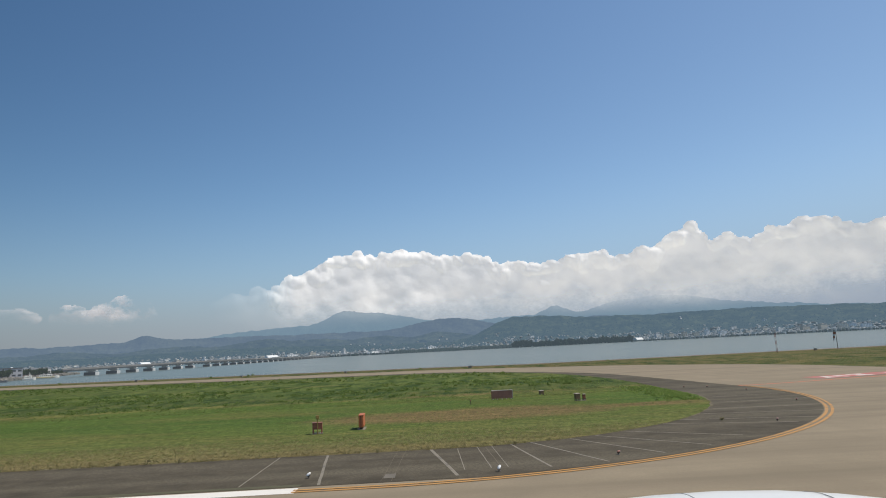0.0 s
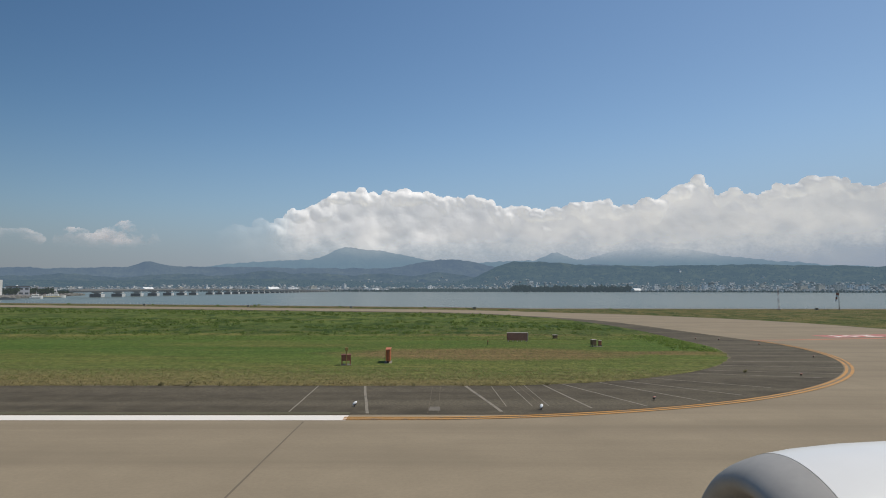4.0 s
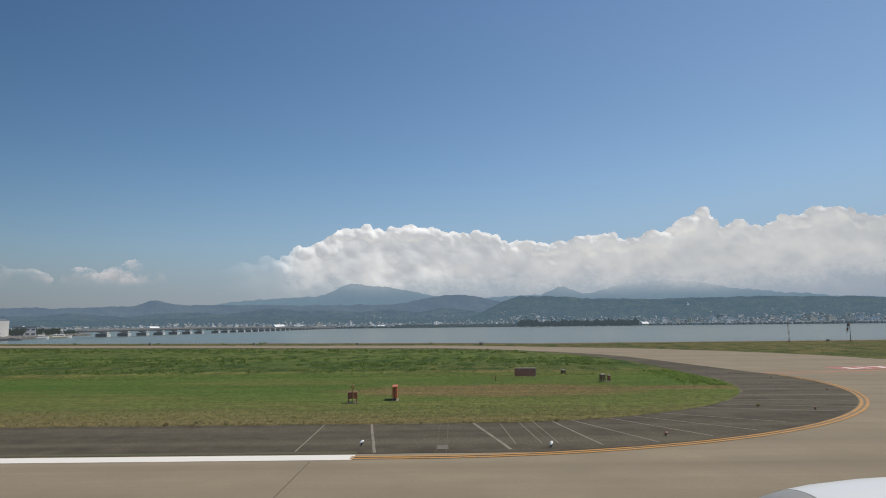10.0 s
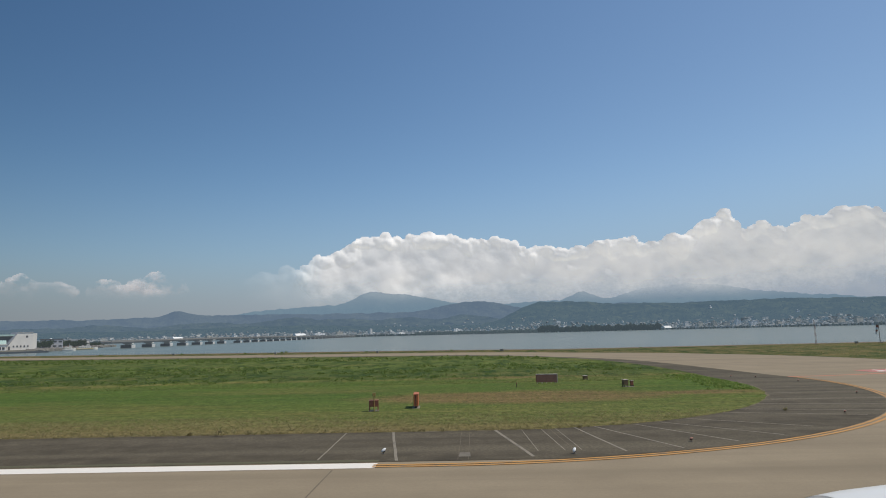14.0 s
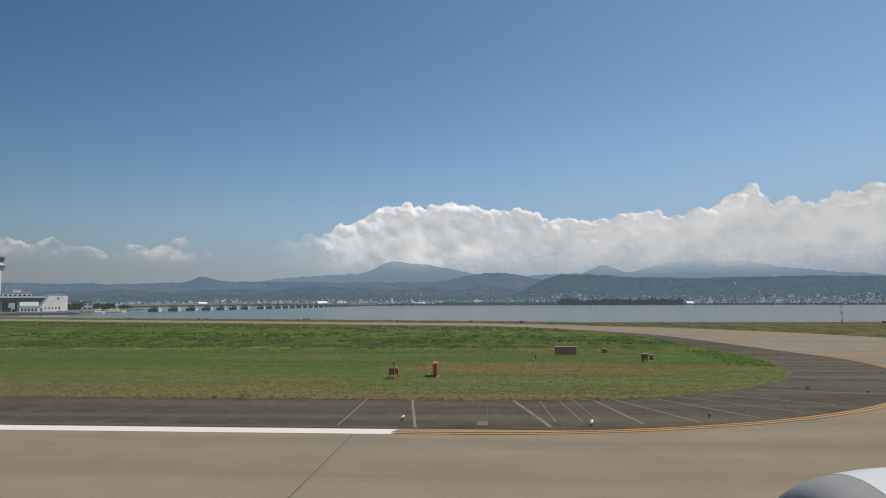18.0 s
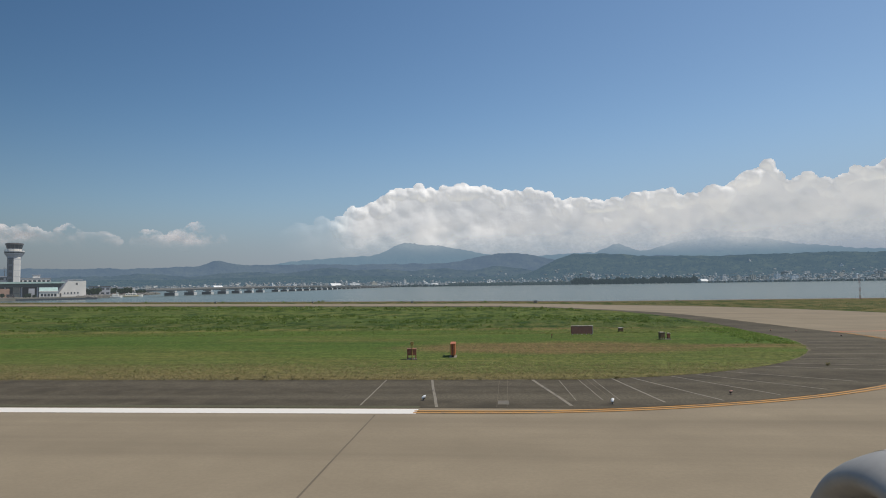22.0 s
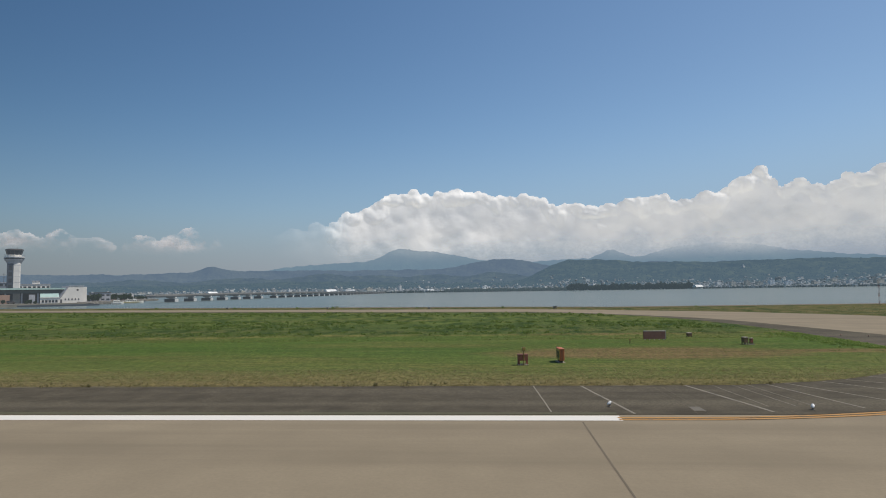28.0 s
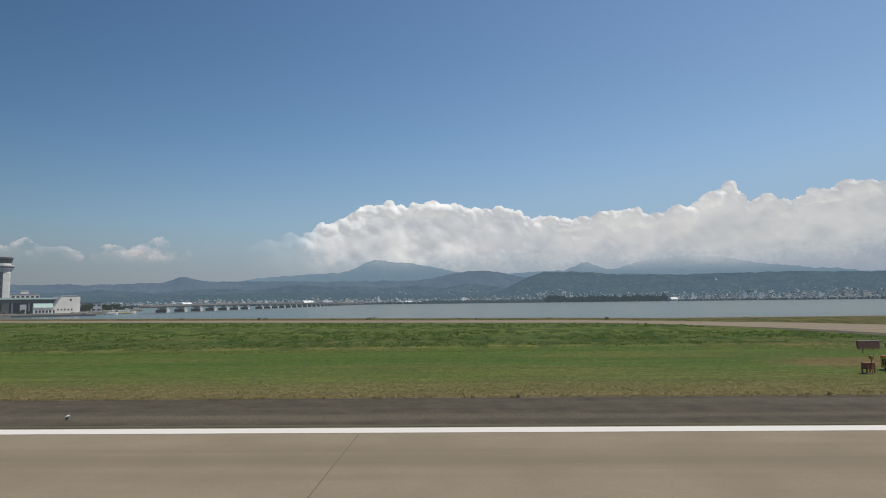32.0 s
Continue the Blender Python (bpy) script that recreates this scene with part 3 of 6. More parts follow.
def range_mesh(name, az0, az1, d0, d1, peaks, base, rough, seed, material, label, step=0.09, rows=30):
    verts, faces = [], []
    azs = np.arange(az0, az1 + step, step)
    for a in azs:
        top = ridge_height(a, d1, peaks, base, rough, seed)
        zt = 4.2 + d1 * math.tan(radians(top))
        for k in range(rows + 1):
            u = k / rows
            d = d0 + (d1 - d0) * u
            z = slope_z(a, u, zt, seed)
            verts.append(tuple(polar(a, d + 40 * fbm(a * 0.5, u * 5, 3, seed + 6) * (u > 0), z)))
    w = rows + 1
    for i in range(len(azs) - 1):
        for k in range(rows):
            p = i * w + k
            faces.append((p, p + w, p + w + 1, p + 1))
    return tagged(sheet(name, verts, faces, material, True), label, "mountain", kind="structure")


def near_top(az):
    return ridge_height(az, 3050, NEAR_PEAKS, 0.42, 0.07, 2.7)


NEAR_PEAKS = ((-62, 0.6), (-36, 0.7), (-28, 0.75), (-20, 0.95), (-12, 0.95), (-5, 0.75), (0, 0.65), (3, 1.0), (4.5, 1.75), (6.0, 2.4), (6.8, 2.62), (8.5, 2.6), (10.6, 2.5), (14, 2.22), (20, 2.14), (25, 2.2), (30, 2.06), (35.4, 1.86), (50, 1.5), (62, 1.2))
FAR_PEAKS = ((-62, 1.2), (-22, 1.8), (-17.3, 2.38), (-14.5, 2.6), (-11.5, 2.72), (-10.6, 2.98), (-9.9, 3.4), (-9.2, 3.76), (-8.4, 3.95), (-7.2, 3.76), (-4.9, 3.52), (-3.2, 3.22), (-1.4, 2.8), (1.0, 2.6), (4.0, 2.55), (6.5, 2.65), (8.8, 2.7), (9.8, 3.2), (10.6, 3.52), (11.6, 3.1), (12.6, 2.66), (13.4, 2.68),
             (14.4, 3.12), (15.4, 3.42), (16.7, 3.57), (20.0, 3.72), (22.3, 3.45), (25.3, 2.86), (28.6, 2.44), (31.7, 2.05), (36, 1.85), (62, 1.6))
MID_PEAKS = ((-62, 1.5), (-36, 1.7), (-33.5, 1.74), (-32, 1.62), (-30.2, 1.68), (-27.9, 1.86), (-26.7, 1.88), (-25.8, 2.2), (-24.9, 2.45), (-24.2, 2.22), (-23.5, 2.02), (-21.5, 2.02), (-19, 1.98), (-16, 2.05), (-13, 1.95), (-9, 2.0), (-5, 1.95), (-2, 2.4), (0, 2.8), (1.6, 2.84), (3.4, 2.62), (5.2, 2.1), (7.2, 1.9), (8.8, 2.2), (10.5, 2.45), (12, 2.15), (14, 2.3), (18, 2.1), (22, 2.15), (26, 1.95), (30, 1.4))
FOOT_PEAKS = ((-62, 1.0), (-34, 1.05), (-30, 1.2), (-27, 1.05), (-22, 1.35), (-19, 1.2), (-15.5, 1.78), (-13, 1.4), (-10.5, 1.7), (-8, 1.3), (-5, 1.6), (-2.5, 1.25), (0, 1.7), (2.2, 1.35), (4, 1.1), (6, 0.8), (12, 0.6))
# haze is put into each range's material as its own share of glow
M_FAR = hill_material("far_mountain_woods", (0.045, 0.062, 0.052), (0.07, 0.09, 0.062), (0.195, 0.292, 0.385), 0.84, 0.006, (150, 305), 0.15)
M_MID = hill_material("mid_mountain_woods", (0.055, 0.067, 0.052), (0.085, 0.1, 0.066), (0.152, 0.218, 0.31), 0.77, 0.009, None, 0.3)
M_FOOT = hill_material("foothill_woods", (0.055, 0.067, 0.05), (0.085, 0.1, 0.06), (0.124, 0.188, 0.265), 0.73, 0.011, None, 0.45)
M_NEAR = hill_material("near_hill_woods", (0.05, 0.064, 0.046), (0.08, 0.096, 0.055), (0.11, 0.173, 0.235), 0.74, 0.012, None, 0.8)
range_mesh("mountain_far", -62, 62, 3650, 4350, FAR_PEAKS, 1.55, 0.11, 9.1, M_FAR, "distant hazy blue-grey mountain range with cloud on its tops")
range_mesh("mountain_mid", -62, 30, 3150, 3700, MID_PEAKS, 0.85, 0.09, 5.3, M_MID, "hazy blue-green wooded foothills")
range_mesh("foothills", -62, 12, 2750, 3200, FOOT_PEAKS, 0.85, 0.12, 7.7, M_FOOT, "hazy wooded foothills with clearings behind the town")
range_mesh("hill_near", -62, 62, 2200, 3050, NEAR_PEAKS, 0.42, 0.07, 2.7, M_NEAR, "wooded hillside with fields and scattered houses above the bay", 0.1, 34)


def near_z(az, d):
    """The height of the near hillside, for what stands on it."""
    u = (d - 2200) / 850.0
    zt = 4.2 + 3050 * math.tan(radians(near_top(az)))
    return slope_z(az, min(1.0, max(0.0, u)), zt, 2.7)


# ---- cumulus bank over the mountains ----
def cloud_material(name, glow, lit, z0, z1, strength, gaps=None):
    """White cloud: sunlight on its billows and a glow in place of light scattered within, thinning into haze below."""
    m, n, l, b, o = nodes_of(name)
    n.remove(b)
    v = place(n)
    sep = n.new("ShaderNodeSeparateXYZ")
    l.new(v, sep.inputs[0])
    puff = noise_node(n, l, v, 0.016, 9, 0.68)
    wisp = noise_node(n, l, v, 0.0045, 5, 0.6, (0.6, 1, 1))
    df = n.new("ShaderNodeBsdfDiffuse")
    l.new(ramp(n, l, puff, ((0.3, tuple(x * lit for x in (0.88, 0.89, 0.91))), (0.65, tuple(x * lit for x in (1, 1, 1))))), df.inputs["Color"])
    bp = n.new("ShaderNodeBump")
    bp.inputs["Strength"].default_value, bp.inputs["Distance"].default_value = 0.17, 30.0
    l.new(puff, bp.inputs["Height"])
    l.new(bp.outputs[0], df.inputs["Normal"])
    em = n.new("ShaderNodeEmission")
    # noise in the glow paints soft grey shading patches on the cloud
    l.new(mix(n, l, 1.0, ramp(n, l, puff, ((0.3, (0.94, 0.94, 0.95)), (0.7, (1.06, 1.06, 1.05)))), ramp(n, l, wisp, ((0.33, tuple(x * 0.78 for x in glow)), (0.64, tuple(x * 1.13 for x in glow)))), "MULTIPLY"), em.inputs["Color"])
    add = n.new("ShaderNodeAddShader")
    tl = n.new("ShaderNodeBsdfTranslucent")
    tl.inputs["Color"].default_value = (0.25 * lit, 0.25 * lit, 0.25 * lit, 1)
    both = n.new("ShaderNodeAddShader")
    l.new(df.outputs[0], both.inputs[0])
    l.new(tl.outputs[0], both.inputs[1])
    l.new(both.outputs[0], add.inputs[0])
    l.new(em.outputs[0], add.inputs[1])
    h = calc(n, l, "ADD", sep.outputs["Z"], calc(n, l, "MULTIPLY_ADD", wisp, 260.0, -130.0))
    seen = n.new("ShaderNodeMapRange")
    seen.interpolation_type = "SMOOTHSTEP"
    seen.inputs[1].default_value, seen.inputs[2].default_value = z0, z1
    seen.inputs[3].default_value, seen.inputs[4].default_value = 0.0, strength
    l.new(h, seen.inputs[0])
    att = n.new("ShaderNodeAttribute")
    att.attribute_name = "body"
    fray = calc(n, l, "MULTIPLY_ADD", noise_node(n, l, v, 0.03, 7, 0.75), 2.6, -1.65)
    rim = calc(n, l, "ADD", calc(n, l, "MULTIPLY", att.outputs["Fac"], 2.4), fray, clamp=True)
    veil = n.new("ShaderNodeAttribute")
    veil.attribute_name = "thin"
    k = calc(n, l, "MULTIPLY", calc(n, l, "MULTIPLY", seen.outputs[0], veil.outputs["Fac"]), rim)
    if gaps:
        k = calc(n, l, "MULTIPLY", k, ramp(n, l, noise_node(n, l, v, 0.006, 6, 0.6, (1, 1, 1.4)), ((gaps[0], (0, 0, 0)), (gaps[1], (1, 1, 1)))))
    x = n.new("ShaderNodeMixShader")
    tr = n.new("ShaderNodeBsdfTransparent")
    l.new(k, x.inputs[0])
    l.new(tr.outputs[0], x.inputs[1])
    l.new(add.outputs[0], x.inputs[2])
    l.new(x.outputs[0], o.inputs["Surface"])
    return m


def cloud_bank(name, towers, az0, az1, e0, e1, d, seed, material, label, cell=0.085, ends=(3.0, 0.0), floor_e=2.0, crest=1.0):
    """A bank of billows: tower by tower (azimuth, top, width in degrees), heaped from large puffs down to small ones; the nearest puff at each place gives the relief."""
    rng = np.random.default_rng(seed)
    na, ne = int((az1 - az0) / cell) + 1, int((e1 - e0) / cell) + 1
    A, E = np.meshgrid(az0 + cell * np.arange(na), e0 + cell * np.arange(ne), indexing="ij")
    depth = np.full(A.shape, -9.0)

    def smooth(cells):
        g = rng.normal(size=(na // cells + 3, ne // cells + 3))
        x, y = np.arange(na) / cells, np.arange(ne) / cells
        i, j = x.astype(int), y.astype(int)
        u, w = (x - i)[:, None], (y - j)[None, :]
        u, w = u * u * (3 - 2 * u), w * w * (3 - 2 * w)
        return (g[i][:, j] * (1 - u) * (1 - w) + g[i + 1][:, j] * u * (1 - w) + g[i][:, j + 1] * (1 - u) * w + g[i + 1][:, j + 1] * u * w)

    def rough():
        return sum(smooth(c) * k for c, k in ((24, 0.1), (12, 0.07), (6, 0.035)))

    A0, E0 = A.copy(), E.copy()
    A, E = A + rough(), E + 0.8 * rough()
    az_line = az0 + cell * np.arange(na)
    base = np.interp(az_line, [q[0] for q in towers], [q[1] for q in towers])
    base = np.convolve(np.pad(base, 20, mode="edge"), np.ones(41) / 41, mode="valid")
    tops = np.interp(az_line, [q[0] for q in towers], [q[1] for q in towers]) + crest * (0.22 * smooth(9)[:, 0] + 0.1 * smooth(4)[:, 0])

    def puff(a, e, r, off):
        i0, i1 = max(0, int((a - r - az0) / cell)), min(na, int((a + r - az0) / cell) + 2)
        j0, j1 = max(0, int((e - r - e0) / cell)), min(ne, int((e + r - e0) / cell) + 2)
        if i1 <= i0 or j1 <= j0:
            return
        q = r * r - (A[i0:i1, j0:j1] - a) ** 2 - (E[i0:i1, j0:j1] - e) ** 2
        s = np.where(q > 0, off + np.sqrt(np.maximum(q, 0)), -9.0)
        depth[i0:i1, j0:j1] = np.maximum(depth[i0:i1, j0:j1], s)

    for r_lo, r_hi, count in ((0.8, 1.3, 260), (0.4, 0.75, 900), (0.2, 0.4, 2600), (0.1, 0.2, 5200)):
        for _ in range(count):
            a = rng.uniform(az0, az1)
            top = tops[min(na - 1, int((a - az0) / cell))]
            r = rng.uniform(r_lo, r_hi)
            if top - floor_e < r:
                continue
            e = top - r - (top - floor_e - r) * rng.random() ** (1.0 if r > 0.75 else 1.7)
            puff(a, e + crest * (rng.normal() * 0.1 if r < 0.4 else 0), r, 0.75 * (base[min(na - 1, int((a - az0) / cell))] - e) / 3.0 + rng.uniform(-0.1, 0.15))
    for a in np.arange(az0, az1, 0.11):
        r = rng.choice((0.16, 0.22, 0.3, 0.45, 0.6))
        top = tops[min(na - 1, int((a - az0) / cell))]
        if top - r > floor_e:
            puff(a + rng.normal() * 0.1, top - r * rng.uniform(0.55, 1.0), r, rng.uniform(-0.1, 0.2))
    fill = (E0 < tops[:, None] - 0.8) & (E0 > floor_e - 0.6)
    depth = np.where(fill, np.maximum(depth, 0.25 * (base[:, None] - E0) - 0.25), depth)
    mask = depth > -5

    def blurred(f, k):
        for _ in range(k):
            f = (f + np.roll(f, 1, 0) + np.roll(f, -1, 0) + np.roll(f, 1, 1) + np.roll(f, -1, 1)) / 5
        return f

    held = np.where(mask, depth, 0.0)
    weight = np.maximum(blurred(mask.astype(float), 40), 1e-3)
    soft = blurred(held, 40) / weight
    fine = blurred(held, 2) / np.maximum(blurred(mask.astype(float), 2), 1e-3)
    deep = 0.6 + 0.6 * np.abs(smooth(22))
    share = np.clip(1.2 - (tops[:, None] - E0) / (1.6 * deep), 0.12, 1.0)
    depth = np.where(mask, share * fine + (1 - share) * soft, depth)
    index = -np.ones(A.shape, int)
    index[mask] = np.arange(mask.sum())
    crown = 0.18 + 0.27 * np.clip(1.1 - (tops[:, None] - E0) / (1.2 * deep), 0, 1)
    dist = d - crown * d * np.radians(np.where(mask, depth, 0) + 1.2 * rough())
    az, el = np.radians(A0), np.radians(E0)
    X, Y, Z = dist * np.sin(az), dist * np.cos(az), 4.2 + dist * np.tan(el)
    verts = np.column_stack([X[mask], Y[mask], Z[mask]]).tolist()
    ok = mask[:-1, :-1] & mask[1:, :-1] & mask[1:, 1:] & mask[:-1, 1:]
    faces = np.column_stack([index[:-1, :-1][ok], index[1:, :-1][ok], index[1:, 1:][ok], index[:-1, 1:][ok]]).tolist()
    ob = sheet(name, verts, faces, material, True)
    near = sum(np.roll(np.roll(mask.astype(float), i, 0), j, 1) for i in range(-3, 4) for j in range(-3, 4)) / 49
    body = np.clip((near - 0.3) / 0.5, 0, 1)
    thin = np.ones_like(body)
    if ends[0]:
        k = np.clip((A0 - az0) / ends[0], 0, 1)
        q = np.clip((k - 0.38) / 0.4, 0, 1)
        thin *= 0.16 * np.clip(3 * k, 0, 1) + 0.84 * q * q * (3 - 2 * q)
    if ends[1]:
        thin *= np.clip((az1 - A0) / ends[1], 0, 1)
    ob.data.attributes.new("body", "FLOAT", "POINT").data.foreach_set("value", body[mask].astype(np.float32))
    ob.data.attributes.new("thin", "FLOAT", "POINT").data.foreach_set("value", thin[mask].astype(np.float32))
    ob.visible_shadow = False
    return tagged(ob, label, "cloud", kind="structure")


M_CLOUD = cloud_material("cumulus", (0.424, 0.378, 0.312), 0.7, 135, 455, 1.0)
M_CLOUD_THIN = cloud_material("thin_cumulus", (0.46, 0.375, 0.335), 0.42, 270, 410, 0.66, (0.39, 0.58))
# azimuth and top of the bank, in degrees
BANK = ((-20, 5.0), (-17, 5.7), (-14.6, 6.0), (-13.6, 7.1), (-11.2, 7.7), (-9.7, 8.3), (-8.0, 8.7), (-7.3, 9.5), (-6.6, 8.6), (-4.5, 9.15), (-2.0, 9.25), (0.6, 8.6), (3.2, 8.55), (5.4, 7.65), (8.0, 7.4), (9.5, 7.1),
        (11.5, 7.8), (14.5, 7.85), (17.0, 7.5), (19.8, 7.8), (21.2, 8.95), (22.8, 9.5), (24.2, 8.2), (27.0, 7.75), (29.0, 8.3), (31.0, 8.7), (33.0, 8.85), (34.0, 8.1), (36.0, 7.95), (40.0, 8.4), (44.0, 7.6), (52.0, 7.0))
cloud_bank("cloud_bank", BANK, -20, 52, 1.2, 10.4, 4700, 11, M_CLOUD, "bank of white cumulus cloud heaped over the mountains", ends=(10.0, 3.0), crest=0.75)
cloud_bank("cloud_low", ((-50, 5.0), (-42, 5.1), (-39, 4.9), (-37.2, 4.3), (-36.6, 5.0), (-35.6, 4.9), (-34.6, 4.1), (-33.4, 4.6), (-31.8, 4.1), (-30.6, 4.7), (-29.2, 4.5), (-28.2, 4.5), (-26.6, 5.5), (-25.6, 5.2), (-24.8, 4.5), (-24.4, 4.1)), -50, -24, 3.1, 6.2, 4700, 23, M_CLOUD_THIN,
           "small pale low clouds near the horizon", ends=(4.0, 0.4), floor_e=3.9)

# ---- things on the airfield ----
M_WHITE_PAINT = plain("white_paint", (0.8, 0.8, 0.78), 0.45, vary=0.12, scale=5)
M_BLACK = plain("black_rubber", (0.03, 0.03, 0.03), 0.6, vary=0.3, scale=8)
M_DARK_STEEL = plain("dark_steel", (0.075, 0.062, 0.05), 0.6, 0.1, vary=0.3, scale=6)
M_GREY_STEEL = plain("galvanised_steel", (0.42, 0.42, 0.41), 0.45, 0.8, vary=0.2, scale=6)
M_RED_BROWN = plain("weathered_red_paint", (0.33, 0.115, 0.07), 0.6, vary=0.35, scale=4)
# red-brown lightened in place of sun on the sign's back
M_LIT_RED = plain("lit_red_paint", (0.43, 0.185, 0.13), 0.65, vary=0.2, scale=2)
M_ORANGE = plain("sunlit_orange_paint", (0.52, 0.15, 0.055), 0.55, vary=0.22, scale=4)
M_SIGN_YELLOW = plain("sign_yellow", (0.55, 0.4, 0.06), 0.5, vary=0.15, scale=5)
M_PALE_EDGE = plain("pale_sign_edge", (0.62, 0.5, 0.42), 0.5, vary=0.2, scale=5)
M_CONCRETE = plain("concrete", (0.24, 0.21, 0.165), 0.9, vary=0.25, scale=1.5)
M_LAMP_GLASS = plain("amber_lamp_glass", (0.45, 0.3, 0.1), 0.15, vary=0.1, scale=5, bump=0)
M_BROWN = plain("dark_brown_paint", (0.19, 0.115, 0.06), 0.6, vary=0.3, scale=4)
M_FENCE = plain("weathered_fence_post", (0.42, 0.43, 0.42), 0.7, vary=0.3, scale=2)
M_VERGE_BOX = plain("weathered_cabinet_grey", (0.33, 0.29, 0.23), 0.7, vary=0.3, scale=2)
M_OLIVE = plain("olive_lamp_paint", (0.32, 0.22, 0.07), 0.5, vary=0.25, scale=5)


def edge_light(x, y, turn=0.0, tint=None):
    t = thing("edge_light", pose(x, y, gz(y) + 0.012, 0, 0, turn), "white capped runway edge light on the dark shoulder" if tint is None else "small red taxiway edge light on the dark shoulder",
              "edge light", "runway edge lights" if tint is None else "taxiway edge lights")
    t.scale = (0.47, 0.47, 0.47) if tint is None else (0.42, 0.42, 0.42)
    cap = tint or M_WHITE_PAINT
    part("base_plate", lathe([(0, 0.0), (0, 0.15), (0.025, 0.15), (0.03, 0.05), (0.03, 0.0)], seg=20), M_DARK_STEEL, t)
    part("stem", rod((0, 0, 0.03), (0, 0, 0.15), 0.035, 0.03), M_DARK_STEEL, t)
    bm = lathe([(0.0, 0.0), (0.0, 0.09), (0.05, 0.11), (0.1, 0.11), (0.1, 0.0)], seg=20)
    bmesh.ops.scale(bm, vec=(1.35, 0.9, 1), verts=bm.verts)
    part("lamp_body", bm, M_BLACK, t, m=pose(0, 0, 0.13))
    bm = bmesh.new()
    bmesh.ops.create_uvsphere(bm, u_segments=20, v_segments=10, radius=0.5, matrix=Matrix.Diagonal((0.42, 0.24, 0.2, 1)))
    for f in bm.faces:
        f.smooth = True
    c = part("cap", bm, cap, t, "white glossy lamp cap" if tint is None else "", m=pose(0.02, 0, 0.275, 0, -36 if tint is None else -8, 0))
    part("seam", lathe([(-0.008, 0.0), (-0.008, 0.215), (0.008, 0.215), (0.008, 0.0)], seg=24), M_GREY_STEEL, c, m=Matrix.Diagonal((1.0, 0.58, 1, 1)))
    return t


for x, y, a in ((-3.02, 22.75, 25), (3.62, 22.15, 60), (-43.1, 22.9, 10), (-103.1, 22.9, 0)):
    edge_light(x, y, a)
M_RED_LAMP = plain("red_brown_lamp", (0.3, 0.13, 0.08), 0.4, vary=0.2, scale=5)
for x, y in ((8.3, 24.2), (18.3, 31.6), (24.9, 41.5), (27.0, 52.6), (26.2, 58.4), (24.6, 59.8)):
    edge_light(x, y, 30, M_RED_LAMP)


def approach_box(x, y):
    """A small red cabinet on four legs, with a lamp on a pole before it."""
    t = thing("lamp_cabinet", pose(x, y, gz(y) + 0.05, 0, 0, 8), "weathered dark red cabinet on legs with a lamp pole before it", "cabinet")
    t.scale = (0.88, 0.85, 0.93)
    part("pad", box(-0.34, 0.34, -0.3, 0.36, -0.06, 0.02, 0.01), M_CONCRETE, t)
    b = part("cabinet_body", box(-0.31, 0.31, -0.24, 0.24, 0.26, 0.62, 0.015), M_RED_BROWN, t)
    part("lid", box(-0.33, 0.33, -0.26, 0.26, 0.62, 0.645, 0.008), M_RED_BROWN, b)
    part("door_seam", box(-0.006, 0.006, -0.252, -0.24, 0.29, 0.6), M_BLACK, b)
    for sx in (-0.27, 0.27):
        for sy in (-0.2, 0.2):
            part("leg", box(sx - 0.035, sx + 0.035, sy - 0.035, sy + 0.035, 0.03, 0.26), M_RED_BROWN, t)
    part("pole", rod((0.02, -0.3, -0.03), (0.02, -0.3, 0.9), 0.034), M_OLIVE, t)
    l = part("lamp_head", box(-0.09, 0.13, -0.4, -0.2, 0.88, 1.1, 0.02), M_OLIVE, t)
    part("lens", rod((0.02, -0.4, 0.99), (0.02, -0.415, 0.99), 0.06, seg=16), M_LAMP_GLASS, l)


approach_box(-5.38, 36.6)


def direction_sign(x, y, turn):
    """A box sign, its lettered face turned along the runway; the writing is past reading."""
    t = thing("direction_sign", pose(x, y, gz(y) + 0.05, 0, 0, turn), "orange taxiway sign with yellow face and worn dark lettering", "sign")
    b = part("sign_box", box(-0.09, 0.09, -0.9, 0.9, 0.14, 0.95, 0.012), M_ORANGE, t)
    part("back_panel", box(0.09, 0.103, -0.87, 0.87, 0.16, 0.93), M_ORANGE, b, "bright orange back panel")
    part("top_cover", box(-0.11, 0.12, -0.92, 0.92, 0.95, 0.985, 0.008), M_ORANGE, b, "bright orange top cover")
    f = part("face_panel", box(-0.103, -0.09, -0.86, 0.86, 0.18, 0.91), M_SIGN_YELLOW, b, "yellow sign face")
    for y0, y1, z0, z1 in ((0.42, 0.54, 0.3, 0.78), (0.2, 0.32, 0.3, 0.78), (-0.06, 0.06, 0.3, 0.78), (-0.06, 0.2, 0.7, 0.78), (-0.34, -0.22, 0.3, 0.78), (-0.58, -0.46, 0.3, 0.78)):
        part("letter_bar", box(-0.108, -0.103, y0 * 1.2, y1 * 1.2, z0, z1), M_BLACK, f)
    part("end_seam", box(-0.012, 0.012, -0.907, -0.9, 0.16, 0.93), M_BLACK, b)
    for yy in (-0.6, 0.0, 0.6):
        part("leg", box(-0.05, 0.05, yy - 0.04, yy + 0.04, -0.04, 0.14), M_DARK_STEEL, t)
    t.scale = (1.4, 0.76, 0.82)
    part("pad", box(-0.16, 0.16, -0.93, 0.93, -0.06, -0.015), M_CONCRETE, t)


direction_sign(-3.05, 38.2, 2.4)


